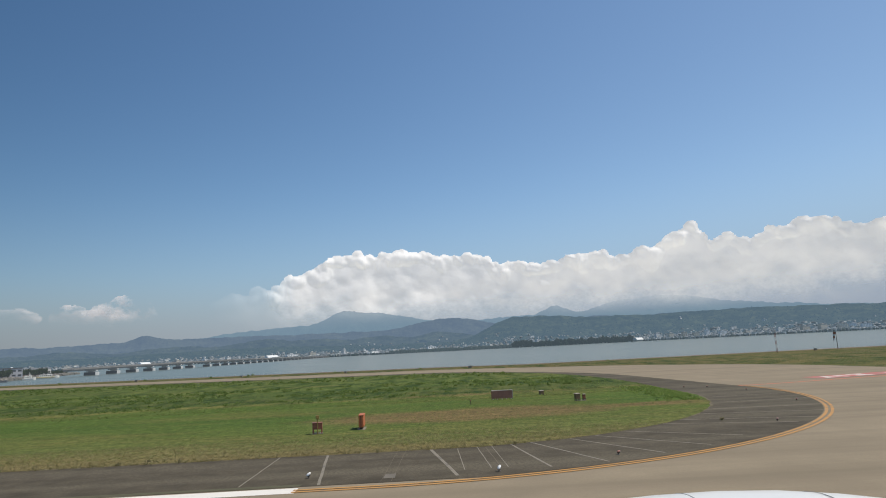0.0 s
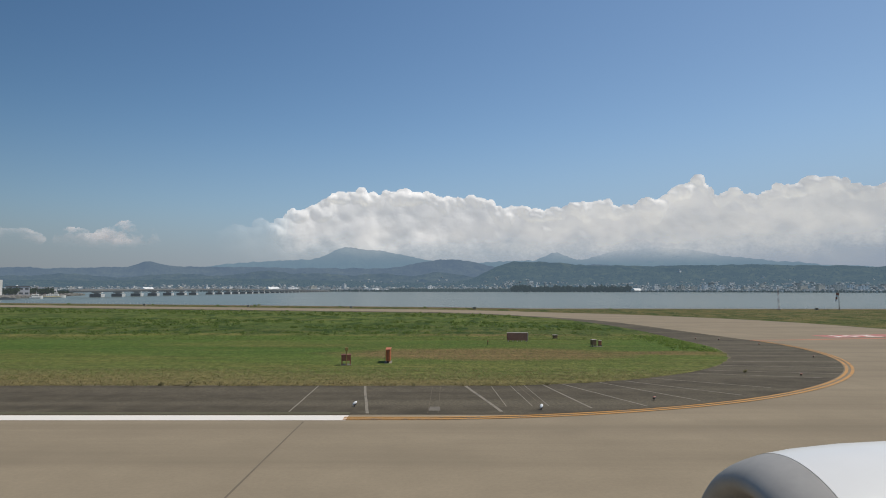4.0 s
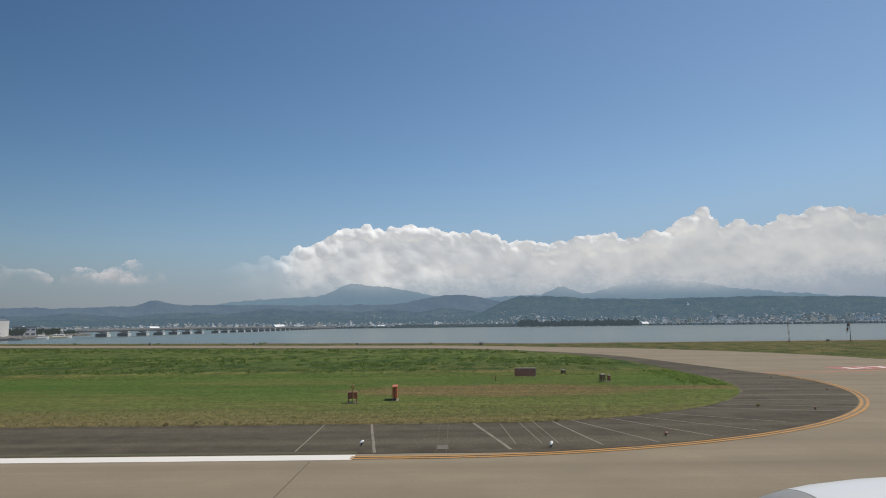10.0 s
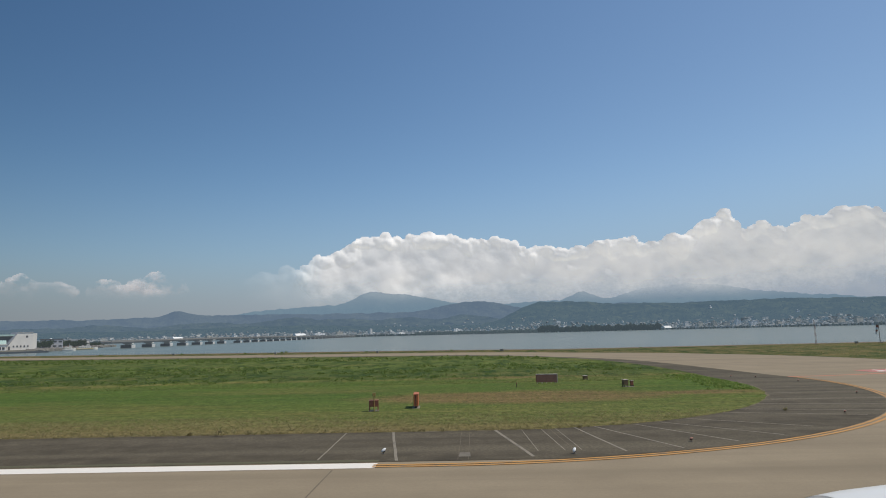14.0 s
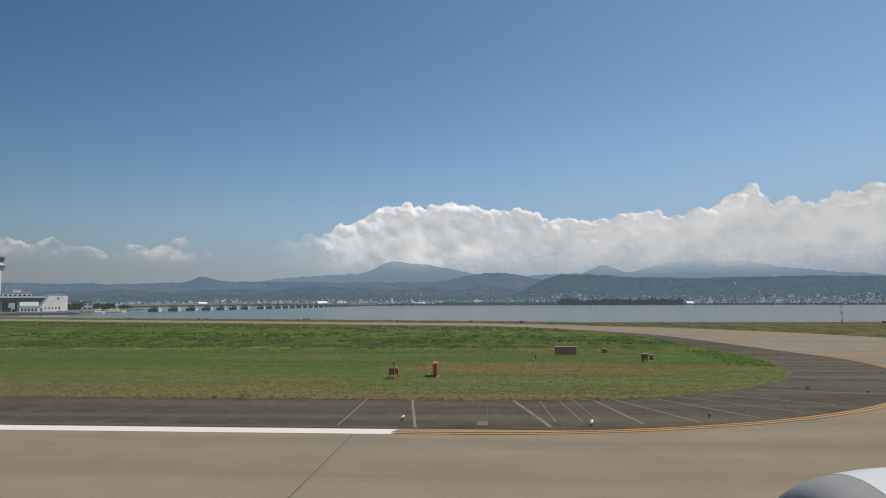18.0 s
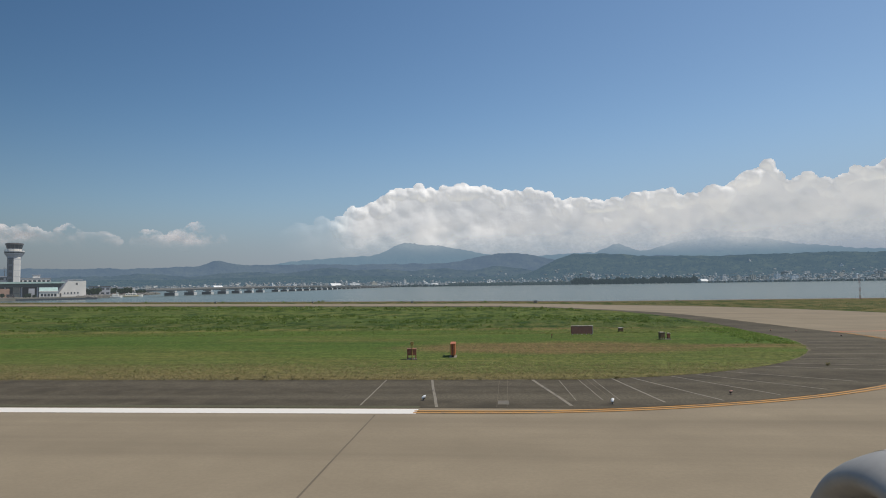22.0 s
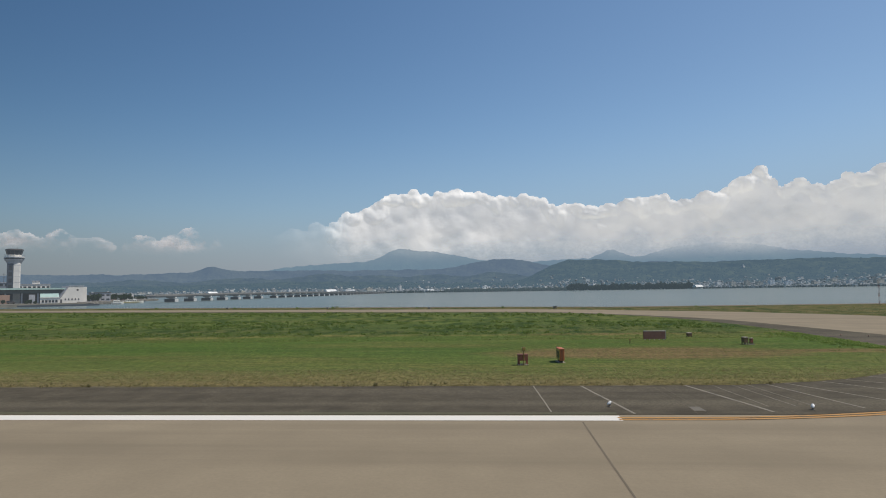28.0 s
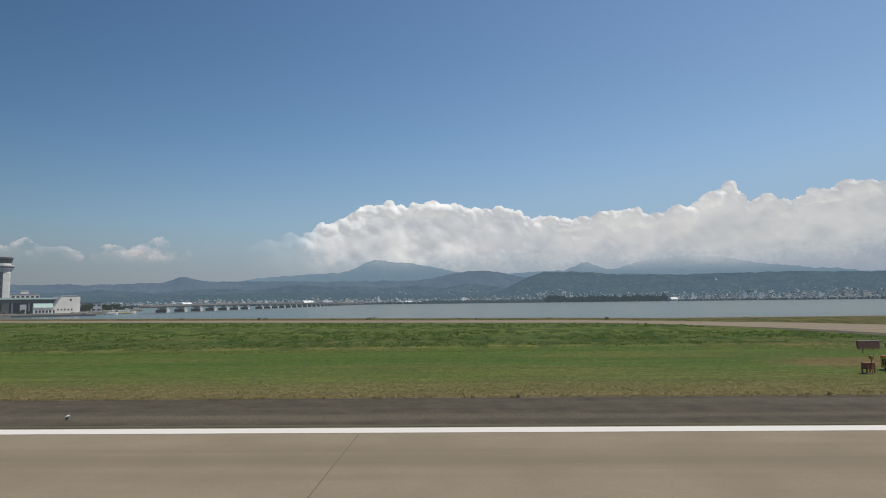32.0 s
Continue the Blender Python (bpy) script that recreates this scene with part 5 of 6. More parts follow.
def ferry_office():
    """The small white shed with an arched green roof on the quay."""
    t = thing("arched_shed", pose(out_x(-245.4), 327.5 * FAR, LAND_Z - 0.5, 0, 0, 38), "small white quay shed with an arched pale green roof", "building")
    t.scale = (FAR * 0.78, FAR, FAR * 0.95)
    part("wall", box(-5.6, 5.6, -4, 4, -0.3, 3.6), M_WALL_WHITE, t)
    n = 14
    arc = [(-4.9 + 9.8 * k / n, 4.0 + 2.2 * math.sin(math.pi * k / n) ** 0.7) for k in range(n + 1)]
    part("roof", prism([(q * 0.9, z) for q, z in arc], -5.6, 5.6), M_ROOF_GREEN, t, "arched green metal roof", pose(0, 0, 0, 0, 0, 90))
    part("eaves", box(-5.9, 5.9, -4.4, 4.4, 3.6, 3.95), M_WALL_WHITE, t)
    for k in range(5):
        w = part("window", box(-4.6 + 2.0 * k, -3.2 + 2.0 * k, -4.06, -3.9, 1.0, 2.4), M_GLASS, t)
        part("window_sill", box(-4.7 + 2.0 * k, -3.1 + 2.0 * k, -4.14, -4.0, 0.88, 1.0), M_WALL_GREY, w)
    part("ramp", box(5.6, 9.0, -3.5, 0.5, -0.3, 0.4), M_QUAY, t)


ferry_office()
hall("office_block", -299, -282, 368, 380, 13.2, M_WALL_WHITE, M_WALL_GREY, "white two-storey office block below the control tower", 7, 3, sill=1.6, win_h=1.6)
hall("plant_room", -291, -287, 371, 376, 15.6, M_WALL_WHITE, M_WALL_GREY, "small white plant room above the office block roof", 0, 1)
hall("low_block", -322, -300, 361, 373, 14.6, M_WALL_SLATE, M_WALL_GREY, "blue-grey block behind the terminal roof", 7, 3, sill=2.6, win_h=1.7)


def roof_mast(x, y, h):
    """A thin dark mast with two cross arms on the flat roof of the block."""
    t = thing("antenna_mast", pose(out_x(x), y * FAR, LAND_Z + 15.1 * FAR * 0.86, 0, 0, 38), "thin dark antenna mast on the block's flat roof", "antenna mast", "roof masts")
    part("pole", rod((0, 0, 0), (0, 0, h), 0.2, 0.1, 6), M_WALL_DARK, t)
    for z in (0.55 * h, 0.85 * h):
        part("cross_arm", box(-0.9, 0.9, -0.09, 0.09, z - 0.09, z + 0.09), M_WALL_DARK, t)


roof_mast(-316, 364, 8.0)
roof_mast(-307, 369, 7.0)
hall("shore_house", -268, -256, 392, 402, 6.5, M_WALL_GREY, M_WALL_DARK, "grey house on the shore behind the white hall", 4, 2, sill=1.0, win_h=1.2)
hall("shore_hut", -292, -282, 452, 460, 4.6, M_WALL_BROWN, M_WALL_DARK, "low brown hut on the shore", 3, 1)
hall("shore_office", -322, -300, 490, 502, 6.0, M_WALL_WHITE, M_WALL_GREY, "low white office on the shore near the bridge", 6, 1, sill=1.4)


def boat(x, y, turn, L, label, stripe):
    t = thing("small_ferry", pose(out_x(x), y * FAR, SEA_Z, 0, 0, turn), label, "boat", "moored boats")
    bm = bmesh.new()
    rows = []
    for k in range(9):
        u = k / 8
        w = 0.13 * L * min(1, 2.6 * (1 - u) ** 0.6 + 0.05) * (0.85 + 0.15 * u)
        sheer = 1.3 + 0.9 * u * u
        rows.append([bm.verts.new(((u - 0.5) * L, s * w * q, z)) for s, q, z in ((-1, 1, sheer), (-1, 0.7, -0.3), (1, 0.7, -0.3), (1, 1, sheer))])
    for p, q in zip(rows[:-1], rows[1:]):
        for i in range(4):
            bm.faces.new((p[i], p[(i + 1) % 4], q[(i + 1) % 4], q[i]))
    bm.faces.new(rows[0])
    bm.faces.new(rows[-1][::-1])
    bmesh.ops.recalc_face_normals(bm, faces=bm.faces)
    part("hull", bm, M_HULL, t)
    part("stripe", box(-0.48 * L, 0.3 * L, -0.135 * L, 0.135 * L, 0.75, 1.1), stripe, t)
    c = part("cabin", box(-0.34 * L, 0.2 * L, -0.09 * L, 0.09 * L, 1.2, 3.2, 0.15), M_HULL, t)
    for k in range(6):
        part("window", box(-0.31 * L + k * 0.08 * L, -0.255 * L + k * 0.08 * L, -0.092 * L, 0.092 * L, 2.0, 2.7), M_GLASS, c)
    part("wheelhouse", box(0.0, 0.16 * L, -0.07 * L, 0.07 * L, 3.2, 4.6, 0.12), M_HULL, t)
    part("wheelhouse_window", box(0.02 * L, 0.163 * L, -0.072 * L, 0.072 * L, 3.7, 4.3), M_GLASS, t)
    t.scale = (FAR * 1.1, FAR, 0.85)
    part("mast", rod((0.02 * L, 0, 4.6), (0.02 * L, 0, 6.2), 0.07, seg=6), M_WALL_GREY, t)


boat(-237.5, 395.0, 30, 11.5, "white and yellow ferry moored by the stone shore", M_HULL_YELLOW)
boat(-225.0, 358.0, 40, 6.0, "small white motor boat moored by the quay", M_WALL_GREY)


M_TYRE = plain("tyre_rubber", (0.03, 0.03, 0.03), 0.8, vary=0.2, scale=3)


def van(x, y, turn, paint, label):
    t = thing("service_van", pose(out_x(x), y * FAR, LAND_Z, 0, 0, turn), label, "van", "parked service vans")
    part("body", prism([(-2.3, 0.35), (2.3, 0.35), (2.3, 1.1), (1.7, 1.25), (1.2, 2.0), (-2.3, 2.05)], -0.9, 0.9), paint, t)
    part("windscreen", prism([(1.72, 1.27), (1.74, 1.29), (1.26, 1.97), (1.22, 1.97)], -0.8, 0.8), M_GLASS, t)
    for k in range(2):
        part("side_window", box(-1.9 + 1.5 * k, -0.7 + 1.5 * k, -0.93, 0.93, 1.25, 1.8), M_GLASS, t)
    for sx in (-1.4, 1.4):
        for sy in (-0.85, 0.85):
            part("wheel", rod((sx, sy - 0.1, 0.34), (sx, sy + 0.1, 0.34), 0.34, seg=14), M_TYRE, t)


van(-300, 296, 35, M_WALL_WHITE, "white service van parked before the terminal")
van(-276, 315, 40, M_WALL_WHITE, "white service van parked before the terminal")
van(-321, 277, 120, M_WALL_GREY, "grey service van parked before the terminal")
van(-270, 330, 30, M_WALL_DARK, "dark service van parked before the terminal")


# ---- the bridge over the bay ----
# bridge materials glow a little too, as painted haze
M_GIRDER = with_haze_glow(plain("weathered_bridge_girder", (0.16, 0.15, 0.135), 0.7, vary=0.2, scale=0.15), 0.16)
M_DECK = with_haze_glow(plain("bridge_concrete", (0.2, 0.185, 0.165), 0.8, vary=0.2, scale=0.1), 0.16)
M_PIER = with_haze_glow(plain("bridge_pier_concrete", (0.55, 0.55, 0.53), 0.85, vary=0.2, scale=0.2), 0.08)


def deck_z(y):
    return 4.9 - 1.2 * ((y - 1080) / 480) ** 2 if y < 1080 else 4.9 - 3.5 * ((y - 1080) / 1080) ** 1.5


def bridge_reach(y):
    """The bridge draws nearer towards the terminal shore."""
    return 0.82 + 0.18 * min(1.0, max(0.0, (y - 572) / 1488))


def bridge():
    t = thing("bay_bridge", pose(0, 0, 0), "long low road bridge on many concrete piers across the bay", "bridge")
    ys = np.linspace(572, 2060, 60)
    bx = lambda y: TX - 326.0 - 0.02 * (y - 560)

    def run(name, dx0, dx1, dz0, dz1, mat_, label=""):
        bm = bmesh.new()
        rows = []
        for y in ys:
            z = deck_z(y)
            rows.append([bm.verts.new((bx(y) * bridge_reach(y) + a, y * bridge_reach(y), z + b)) for a, b in ((dx0, dz0), (dx1, dz0), (dx1, dz1), (dx0, dz1))])
        for p, q in zip(rows[:-1], rows[1:]):
            for i in range(4):
                bm.faces.new((p[i], p[(i + 1) % 4], q[(i + 1) % 4], q[i]))
        bm.faces.new(rows[0][::-1])
        bm.faces.new(rows[-1])
        bmesh.ops.recalc_face_normals(bm, faces=bm.faces)
        return part(name, bm, mat_, t, label)

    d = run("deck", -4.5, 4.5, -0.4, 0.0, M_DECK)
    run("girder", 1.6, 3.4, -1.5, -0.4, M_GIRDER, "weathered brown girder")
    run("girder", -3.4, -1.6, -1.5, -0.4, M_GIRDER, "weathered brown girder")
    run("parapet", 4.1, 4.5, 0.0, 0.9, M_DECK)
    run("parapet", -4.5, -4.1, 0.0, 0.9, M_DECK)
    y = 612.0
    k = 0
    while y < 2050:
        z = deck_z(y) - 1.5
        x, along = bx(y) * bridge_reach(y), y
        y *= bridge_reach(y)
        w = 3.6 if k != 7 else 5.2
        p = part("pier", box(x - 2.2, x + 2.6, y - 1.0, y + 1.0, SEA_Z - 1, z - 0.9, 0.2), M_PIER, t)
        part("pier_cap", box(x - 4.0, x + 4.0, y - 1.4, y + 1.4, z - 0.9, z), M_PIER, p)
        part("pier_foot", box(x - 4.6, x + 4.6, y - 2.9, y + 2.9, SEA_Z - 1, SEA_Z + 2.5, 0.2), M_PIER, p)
        # plate added so the foot's shaded front is dark by colour
        part("foot_shade", box(x - 4.5, x + 4.4, y - 3.15, y - 2.9, SEA_Z + 0.1, SEA_Z + 2.45), M_PIER_SHADE_AND_QUAY, p, "dark plate painting shade on the pier foot")
        y = along + (42.0 if k != 6 else 66.0)
        k += 1
    for k in range(14):
        y = 640 + 105 * k
        x, z = bx(y) * bridge_reach(y) + 4.3, deck_z(y)
        y *= bridge_reach(y)
        part("lamp_post", rod((x, y, z), (x, y, z + 6), 0.1, 0.07, 6), M_WALL_GREY, t)


bridge()

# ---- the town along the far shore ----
# glow mixed into walls, roofs and trees in place of haze over the bay
TOWN_HAZE_GLOW = (0.17, 0.23, 0.275)
M_TOWN_WALL = with_haze_glow(plain("town_walls", (0.56, 0.545, 0.51), 0.8, vary=0.15, scale=0.05, per_island=0.65), 0.22, TOWN_HAZE_GLOW)
M_TOWN_BRIGHT = with_haze_glow(plain("bright_house_walls", (0.5, 0.49, 0.465), 0.7, vary=0.1, scale=0.05, per_island=0.65), 0.36, TOWN_HAZE_GLOW)
M_TOWN_ROOF = with_haze_glow(plain("town_roofs", (0.27, 0.265, 0.265), 0.6, vary=0.2, scale=0.05, per_island=0.6), 0.45, TOWN_HAZE_GLOW)
M_TOWN_WHITE = with_haze_glow(plain("bright_town_walls", (0.82, 0.82, 0.8), 0.6, vary=0.1, scale=0.05, per_object=0.15), 0.12, TOWN_HAZE_GLOW)
M_TOWN_CREAM = with_haze_glow(plain("cream_town_walls", (0.62, 0.58, 0.5), 0.7, vary=0.12, scale=0.05, per_object=0.2), 0.16, TOWN_HAZE_GLOW)
M_TOWN_GLASS = with_haze_glow(plain("town_windows", (0.06, 0.07, 0.08), 0.2, vary=0.2, scale=0.1, bump=0), 0.4, TOWN_HAZE_GLOW)
M_TOWN_GREY = with_haze_glow(plain("town_grey_roof", (0.25, 0.25, 0.26), 0.6, vary=0.2, scale=0.05), 0.4, TOWN_HAZE_GLOW)
M_FOREST = with_haze_glow(blade_material("far_shore_woods", (0.022, 0.036, 0.02), (0.032, 0.052, 0.026), (0.045, 0.066, 0.03)), 0.42, TOWN_HAZE_GLOW)
M_FOREST_FAR = with_haze_glow(blade_material("far_slope_woods", (0.022, 0.036, 0.02), (0.032, 0.052, 0.026), (0.045, 0.066, 0.03)), 0.74, (0.118, 0.184, 0.245))
M_FOREST_DARK = with_haze_glow(blade_material("dark_shore_pines", (0.014, 0.024, 0.018), (0.02, 0.034, 0.022), (0.03, 0.045, 0.025)), 0.3, TOWN_HAZE_GLOW)


def quad_boxes(items):
    """Many plain houses in one list of corners and faces: walls, and roofs of two pitches."""
    wv, wf, rv, rf = [], [], [], []
    for x, y, z, w, d, h, turn, pitch in items:
        c, s = math.cos(turn), math.sin(turn)
        b = len(wv)
        for zz in (z - 2, z + h):
            for px, py in ((-w, -d), (w, -d), (w, d), (-w, d)):
                wv.append((x + px * c - py * s, y + px * s + py * c, zz))
        wf += [(b + i, b + (i + 1) % 4, b + 4 + (i + 1) % 4, b + 4 + i) for i in range(4)] + [(b + 4, b + 5, b + 6, b + 7)]
        b = len(rv)
        e = 1.1
        for px, py, zz in ((-w * e, -d * e, h), (w * e, -d * e, h), (w * e, d * e, h), (-w * e, d * e, h), (-w * e, 0, h + pitch), (w * e, 0, h + pitch)):
            rv.append((x + px * c - py * s, y + px * s + py * c, z + zz + 0.15))
        rf += [(b, b + 1, b + 5, b + 4), (b + 2, b + 3, b + 4, b + 5), (b, b + 4, b + 3), (b + 1, b + 2, b + 5)]
    return wv, wf, rv, rf


rng = random.Random(21)
items = []
while len(items) < 6400:
    az = rng.uniform(-40, 46)
    u = rng.random() ** (3.2 if az < 0 else 3.6) * 0.55
    dens = 0.35 + 0.65 * max(0.0, fbm(az * 0.5, u * 6, 3, 1.5) + 0.55) * (1.0 if az > 17 or az < 6 else 0.55)
    if az < -5:
        dens *= 1.7
    if az > 17:
        dens *= 1.2
    if rng.random() > dens * (1 - 0.75 * u):
        continue
    d = 2215 + 640 * u
    p = polar(az, d)
    big = rng.random() < 0.08
    w = rng.uniform(5, 11) if big else rng.uniform(2.2, 4.6)
    items.append((p.x, p.y, near_z(az, d), w, rng.uniform(3, 5.5), rng.uniform(5, 9) if big else rng.uniform(3.0, 5.2), rng.uniform(0.45, 1.2) + radians(-az), 0.3 if big else rng.uniform(1.0, 2.2)))
hill_homes = []
for az, u0, count in ((5.2, 0.3, 20), (6.3, 0.42, 26), (8.0, 0.5, 16), (13.6, 0.3, 26), (15.5, 0.22, 20), (20.0, 0.25, 20), (24.0, 0.2, 26), (35.5, 0.45, 26), (37.5, 0.35, 40), (-2.0, 0.3, 20), (-10.0, 0.4, 24), (-18.0, 0.3, 26), (-14.0, 0.25, 20)):
    for k in range(count):
        u = max(0.02, u0 + rng.gauss(0, 0.05))
        a = az + rng.gauss(0, 0.5)
        p = polar(a, 2215 + 640 * u)
        hill_homes.append((p.x, p.y, near_z(a, 2215 + 640 * u) + 0.6, rng.uniform(2.5, 5.5), rng.uniform(3, 5), rng.uniform(2.0, 3.4), rng.uniform(0.45, 1.2) - radians(a), rng.uniform(0.8, 2.0)))
for k in range(760):
    a = rng.uniform(-36, 5.5)
    d = rng.uniform(2208, 2266)
    p = polar(a, d)
    big = rng.random() < 0.13
    hill_homes.append((p.x, p.y, near_z(a, d), rng.uniform(5, 10) if big else rng.uniform(2.0, 4.6), rng.uniform(3, 5), rng.uniform(5, 10) if big else rng.uniform(3.0, 6.5), rng.uniform(0.45, 1.2) - radians(a), 0.3 if big else rng.uniform(0.8, 2.0)))
for k in range(420):
    a = rng.uniform(-26, 5.5)
    u = rng.random() ** 1.6 * 0.8
    d = 2260 + 640 * u
    p = polar(a, d)
    hill_homes.append((p.x, p.y, near_z(a, d) + 0.8, rng.uniform(2.5, 5.5), rng.uniform(3, 5), rng.uniform(2.4, 4.2), rng.uniform(0.45, 1.2) - radians(a), rng.uniform(0.8, 2.0)))
for k in range(300):
    a = rng.choice((8.5, 12.0, 15.0, 18.5, 22.0, 25.0, 28.5, 32.0, 36.0, 39.0)) + rng.gauss(0, 1.5)
    u = min(0.7, max(0.05, rng.gauss(0.3, 0.16)))
    p = polar(a, 2215 + 640 * u)
    hill_homes.append((p.x, p.y, near_z(a, 2215 + 640 * u) + 0.6, rng.uniform(2.4, 5.4), rng.uniform(2.5, 4.5), rng.uniform(1.4, 2.4), rng.uniform(0.45, 1.2) - radians(a), rng.uniform(0.8, 2.0)))
for k in range(420):
    a = rng.choice((-20.0, -17.0, -14.0, -11.0, -8.0, -5.0, -1.0)) + rng.gauss(0, 1.4)
    u = min(0.8, max(0.12, rng.gauss(0.35, 0.16)))
    top = 4.2 + 3200 * math.tan(radians(ridge_height(a, 3200, FOOT_PEAKS, 0.85, 0.12, 7.7)))
    p = polar(a, 2750 + 450 * u)
    hill_homes.append((p.x, p.y, slope_z(a, u, top, 7.7) + 1.0, rng.uniform(3, 6.0), rng.uniform(3, 5), rng.uniform(1.5, 2.6), rng.uniform(0.45, 1.2) - radians(a), rng.uniform(0.8, 2.0)))
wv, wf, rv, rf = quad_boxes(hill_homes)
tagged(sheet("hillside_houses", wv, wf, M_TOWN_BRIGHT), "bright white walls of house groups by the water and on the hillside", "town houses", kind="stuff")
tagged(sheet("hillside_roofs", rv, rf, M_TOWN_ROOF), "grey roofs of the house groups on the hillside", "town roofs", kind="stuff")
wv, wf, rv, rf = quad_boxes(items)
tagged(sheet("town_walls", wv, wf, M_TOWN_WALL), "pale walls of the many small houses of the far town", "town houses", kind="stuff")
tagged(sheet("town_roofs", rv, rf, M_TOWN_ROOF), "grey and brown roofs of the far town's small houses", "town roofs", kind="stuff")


def block(az, d, w, h, depth, floors, bays, wall, label, name="apartment_block", group="far town blocks", roof=None):
    p = polar(az, d)
    z = near_z(az, d) if d > 2200 else SEA_Z + 0.8
    t = thing(name, pose(p.x, p.y, z, 0, 0, -az + rng.uniform(32, 60)), label, "building", group)
    part("wall", box(-w / 2, w / 2, -depth / 2, depth / 2, -3, h), wall, t)
    part("roof", box(-w / 2 - 0.4, w / 2 + 0.4, -depth / 2 - 0.4, depth / 2 + 0.4, h, h + 0.8), roof or M_TOWN_GREY, t)
    part("stair_head", box(-w * 0.12, w * 0.12, -2, 2, h + 0.8, h + 3.4), wall, t)
    fh = h / floors
    for f in range(floors):
        for k in range(bays):
            x = -w / 2 + (k + 0.5) * w / bays
            q = 0.24 * w / bays
            part("window", box(x - q, x + q, -depth / 2 - 0.15, -depth / 2 + 0.1, f * fh + 0.9, f * fh + 0.6 * fh + 0.3), M_TOWN_GLASS, t)
    return t


rng = random.Random(4)
for az, d, w, h, fl, bays, kind in ((-0.75, 2240, 34, 19, 3, 3, "w"), (-8.6, 2260, 9, 26, 6, 2, "w"), (-13.2, 2250, 46, 15, 3, 6, "w"), (-11.4, 2270, 24, 18, 4, 4, "c"), (-15.6, 2240, 30, 12, 3, 5, "c"),
                                    (-6.6, 2255, 30, 11, 2, 4, "w"), (-18.5, 2290, 22, 15, 4, 3, "w"), (-22.5, 2290, 26, 14, 4, 4, "c"), (-26.0, 2300, 20, 13, 3, 3, "w"), (2.4, 2270, 22, 12, 3, 4, "w"), (-3.6, 2270, 26, 11, 3, 4, "c"),
                                    (20.3, 2280, 18, 19, 5, 3, "c"), (21.4, 2270, 16, 21, 6, 2, "c"), (22.3, 2260, 22, 17, 5, 4, "c"), (24.4, 2275, 26, 17, 5, 5, "w"), (26.2, 2260, 20, 14, 4, 4, "c"),
                                    (28.6, 2270, 24, 16, 5, 4, "w"), (30.4, 2250, 34, 20, 6, 7, "c"), (31.6, 2250, 30, 22, 6, 6, "c"), (32.9, 2260, 26, 20, 6, 5, "c"), (34.4, 2270, 30, 18, 5, 6, "w"), (36.4, 2260, 26, 17, 5, 5, "c"),
                                    (38.8, 2260, 28, 19, 5, 5, "w"), (8.9, 2290, 16, 17, 4, 3, "w"), (12.6, 2300, 14, 16, 4, 2, "w"), (23.2, 2330, 16, 18, 5, 3, "w"), (19.2, 2330, 18, 16, 4, 3, "w"), (27.5, 2350, 20, 15, 4, 4, "c"),
                                    (-30.5, 2300, 24, 12, 3, 4, "c"), (-34.0, 2290, 26, 14, 4, 4, "w"), (5.6, 2300, 14, 12, 3, 2, "c"), (33.6, 2380, 20, 16, 5, 3, "w"), (-20.4, 2330, 18, 12, 3, 3, "w"), (21.2, 2890, 13, 5, 1, 3, "w"), (32.0, 2930, 12, 5, 1, 2, "w"), (27.6, 2700, 11, 5, 1, 2, "w")):
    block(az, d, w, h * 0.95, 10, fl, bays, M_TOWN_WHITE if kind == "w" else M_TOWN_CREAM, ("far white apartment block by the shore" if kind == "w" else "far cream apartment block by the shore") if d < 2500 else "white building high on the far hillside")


def shell_roof(az, d, w, h, label):
    """A hall with a bright vaulted roof."""
    p = polar(az, d)
    z = near_z(az, d) if d > 2200 else SEA_Z + 0.8
    t = thing("vaulted_hall", pose(p.x, p.y, z, 0, 0, -az + 38), label, "building", "vaulted halls")
    n = 14
    arc = [(-11 + 22 * k / n, h * 0.4 + h * 0.6 * math.sin(math.pi * k / n) ** 0.85) for k in range(n + 1)]
    part("roof", prism(arc, -w / 2, w / 2), M_TOWN_WHITE, t, "bright white vaulted roof", pose(0, 0, 0, 0, 0, 90))
    part("wall", box(-w / 2 + 0.6, w / 2 - 0.6, -8.5, 8.5, -3, h * 0.45), M_TOWN_CREAM, t)
    for k in range(5):
        x = -w / 2 + (k + 0.5) * w / 5
        part("window", box(x - w * 0.07, x + w * 0.07, -8.7, -8.4, 1.0, h * 0.33), M_TOWN_GLASS, t)


shell_roof(17.6, 2188, 27, 12, "hall with a bright white vaulted roof by the dark shore woods")
shell_roof(-14.9, 2225, 44, 15, "hall with a white vaulted roof beyond the bridge")
shell_roof(-25.0, 2230, 36, 13, "low hall with a white vaulted roof on the far shore")
shell_roof(-5.9, 2228, 30, 10, "low white vaulted hall on the far shore")


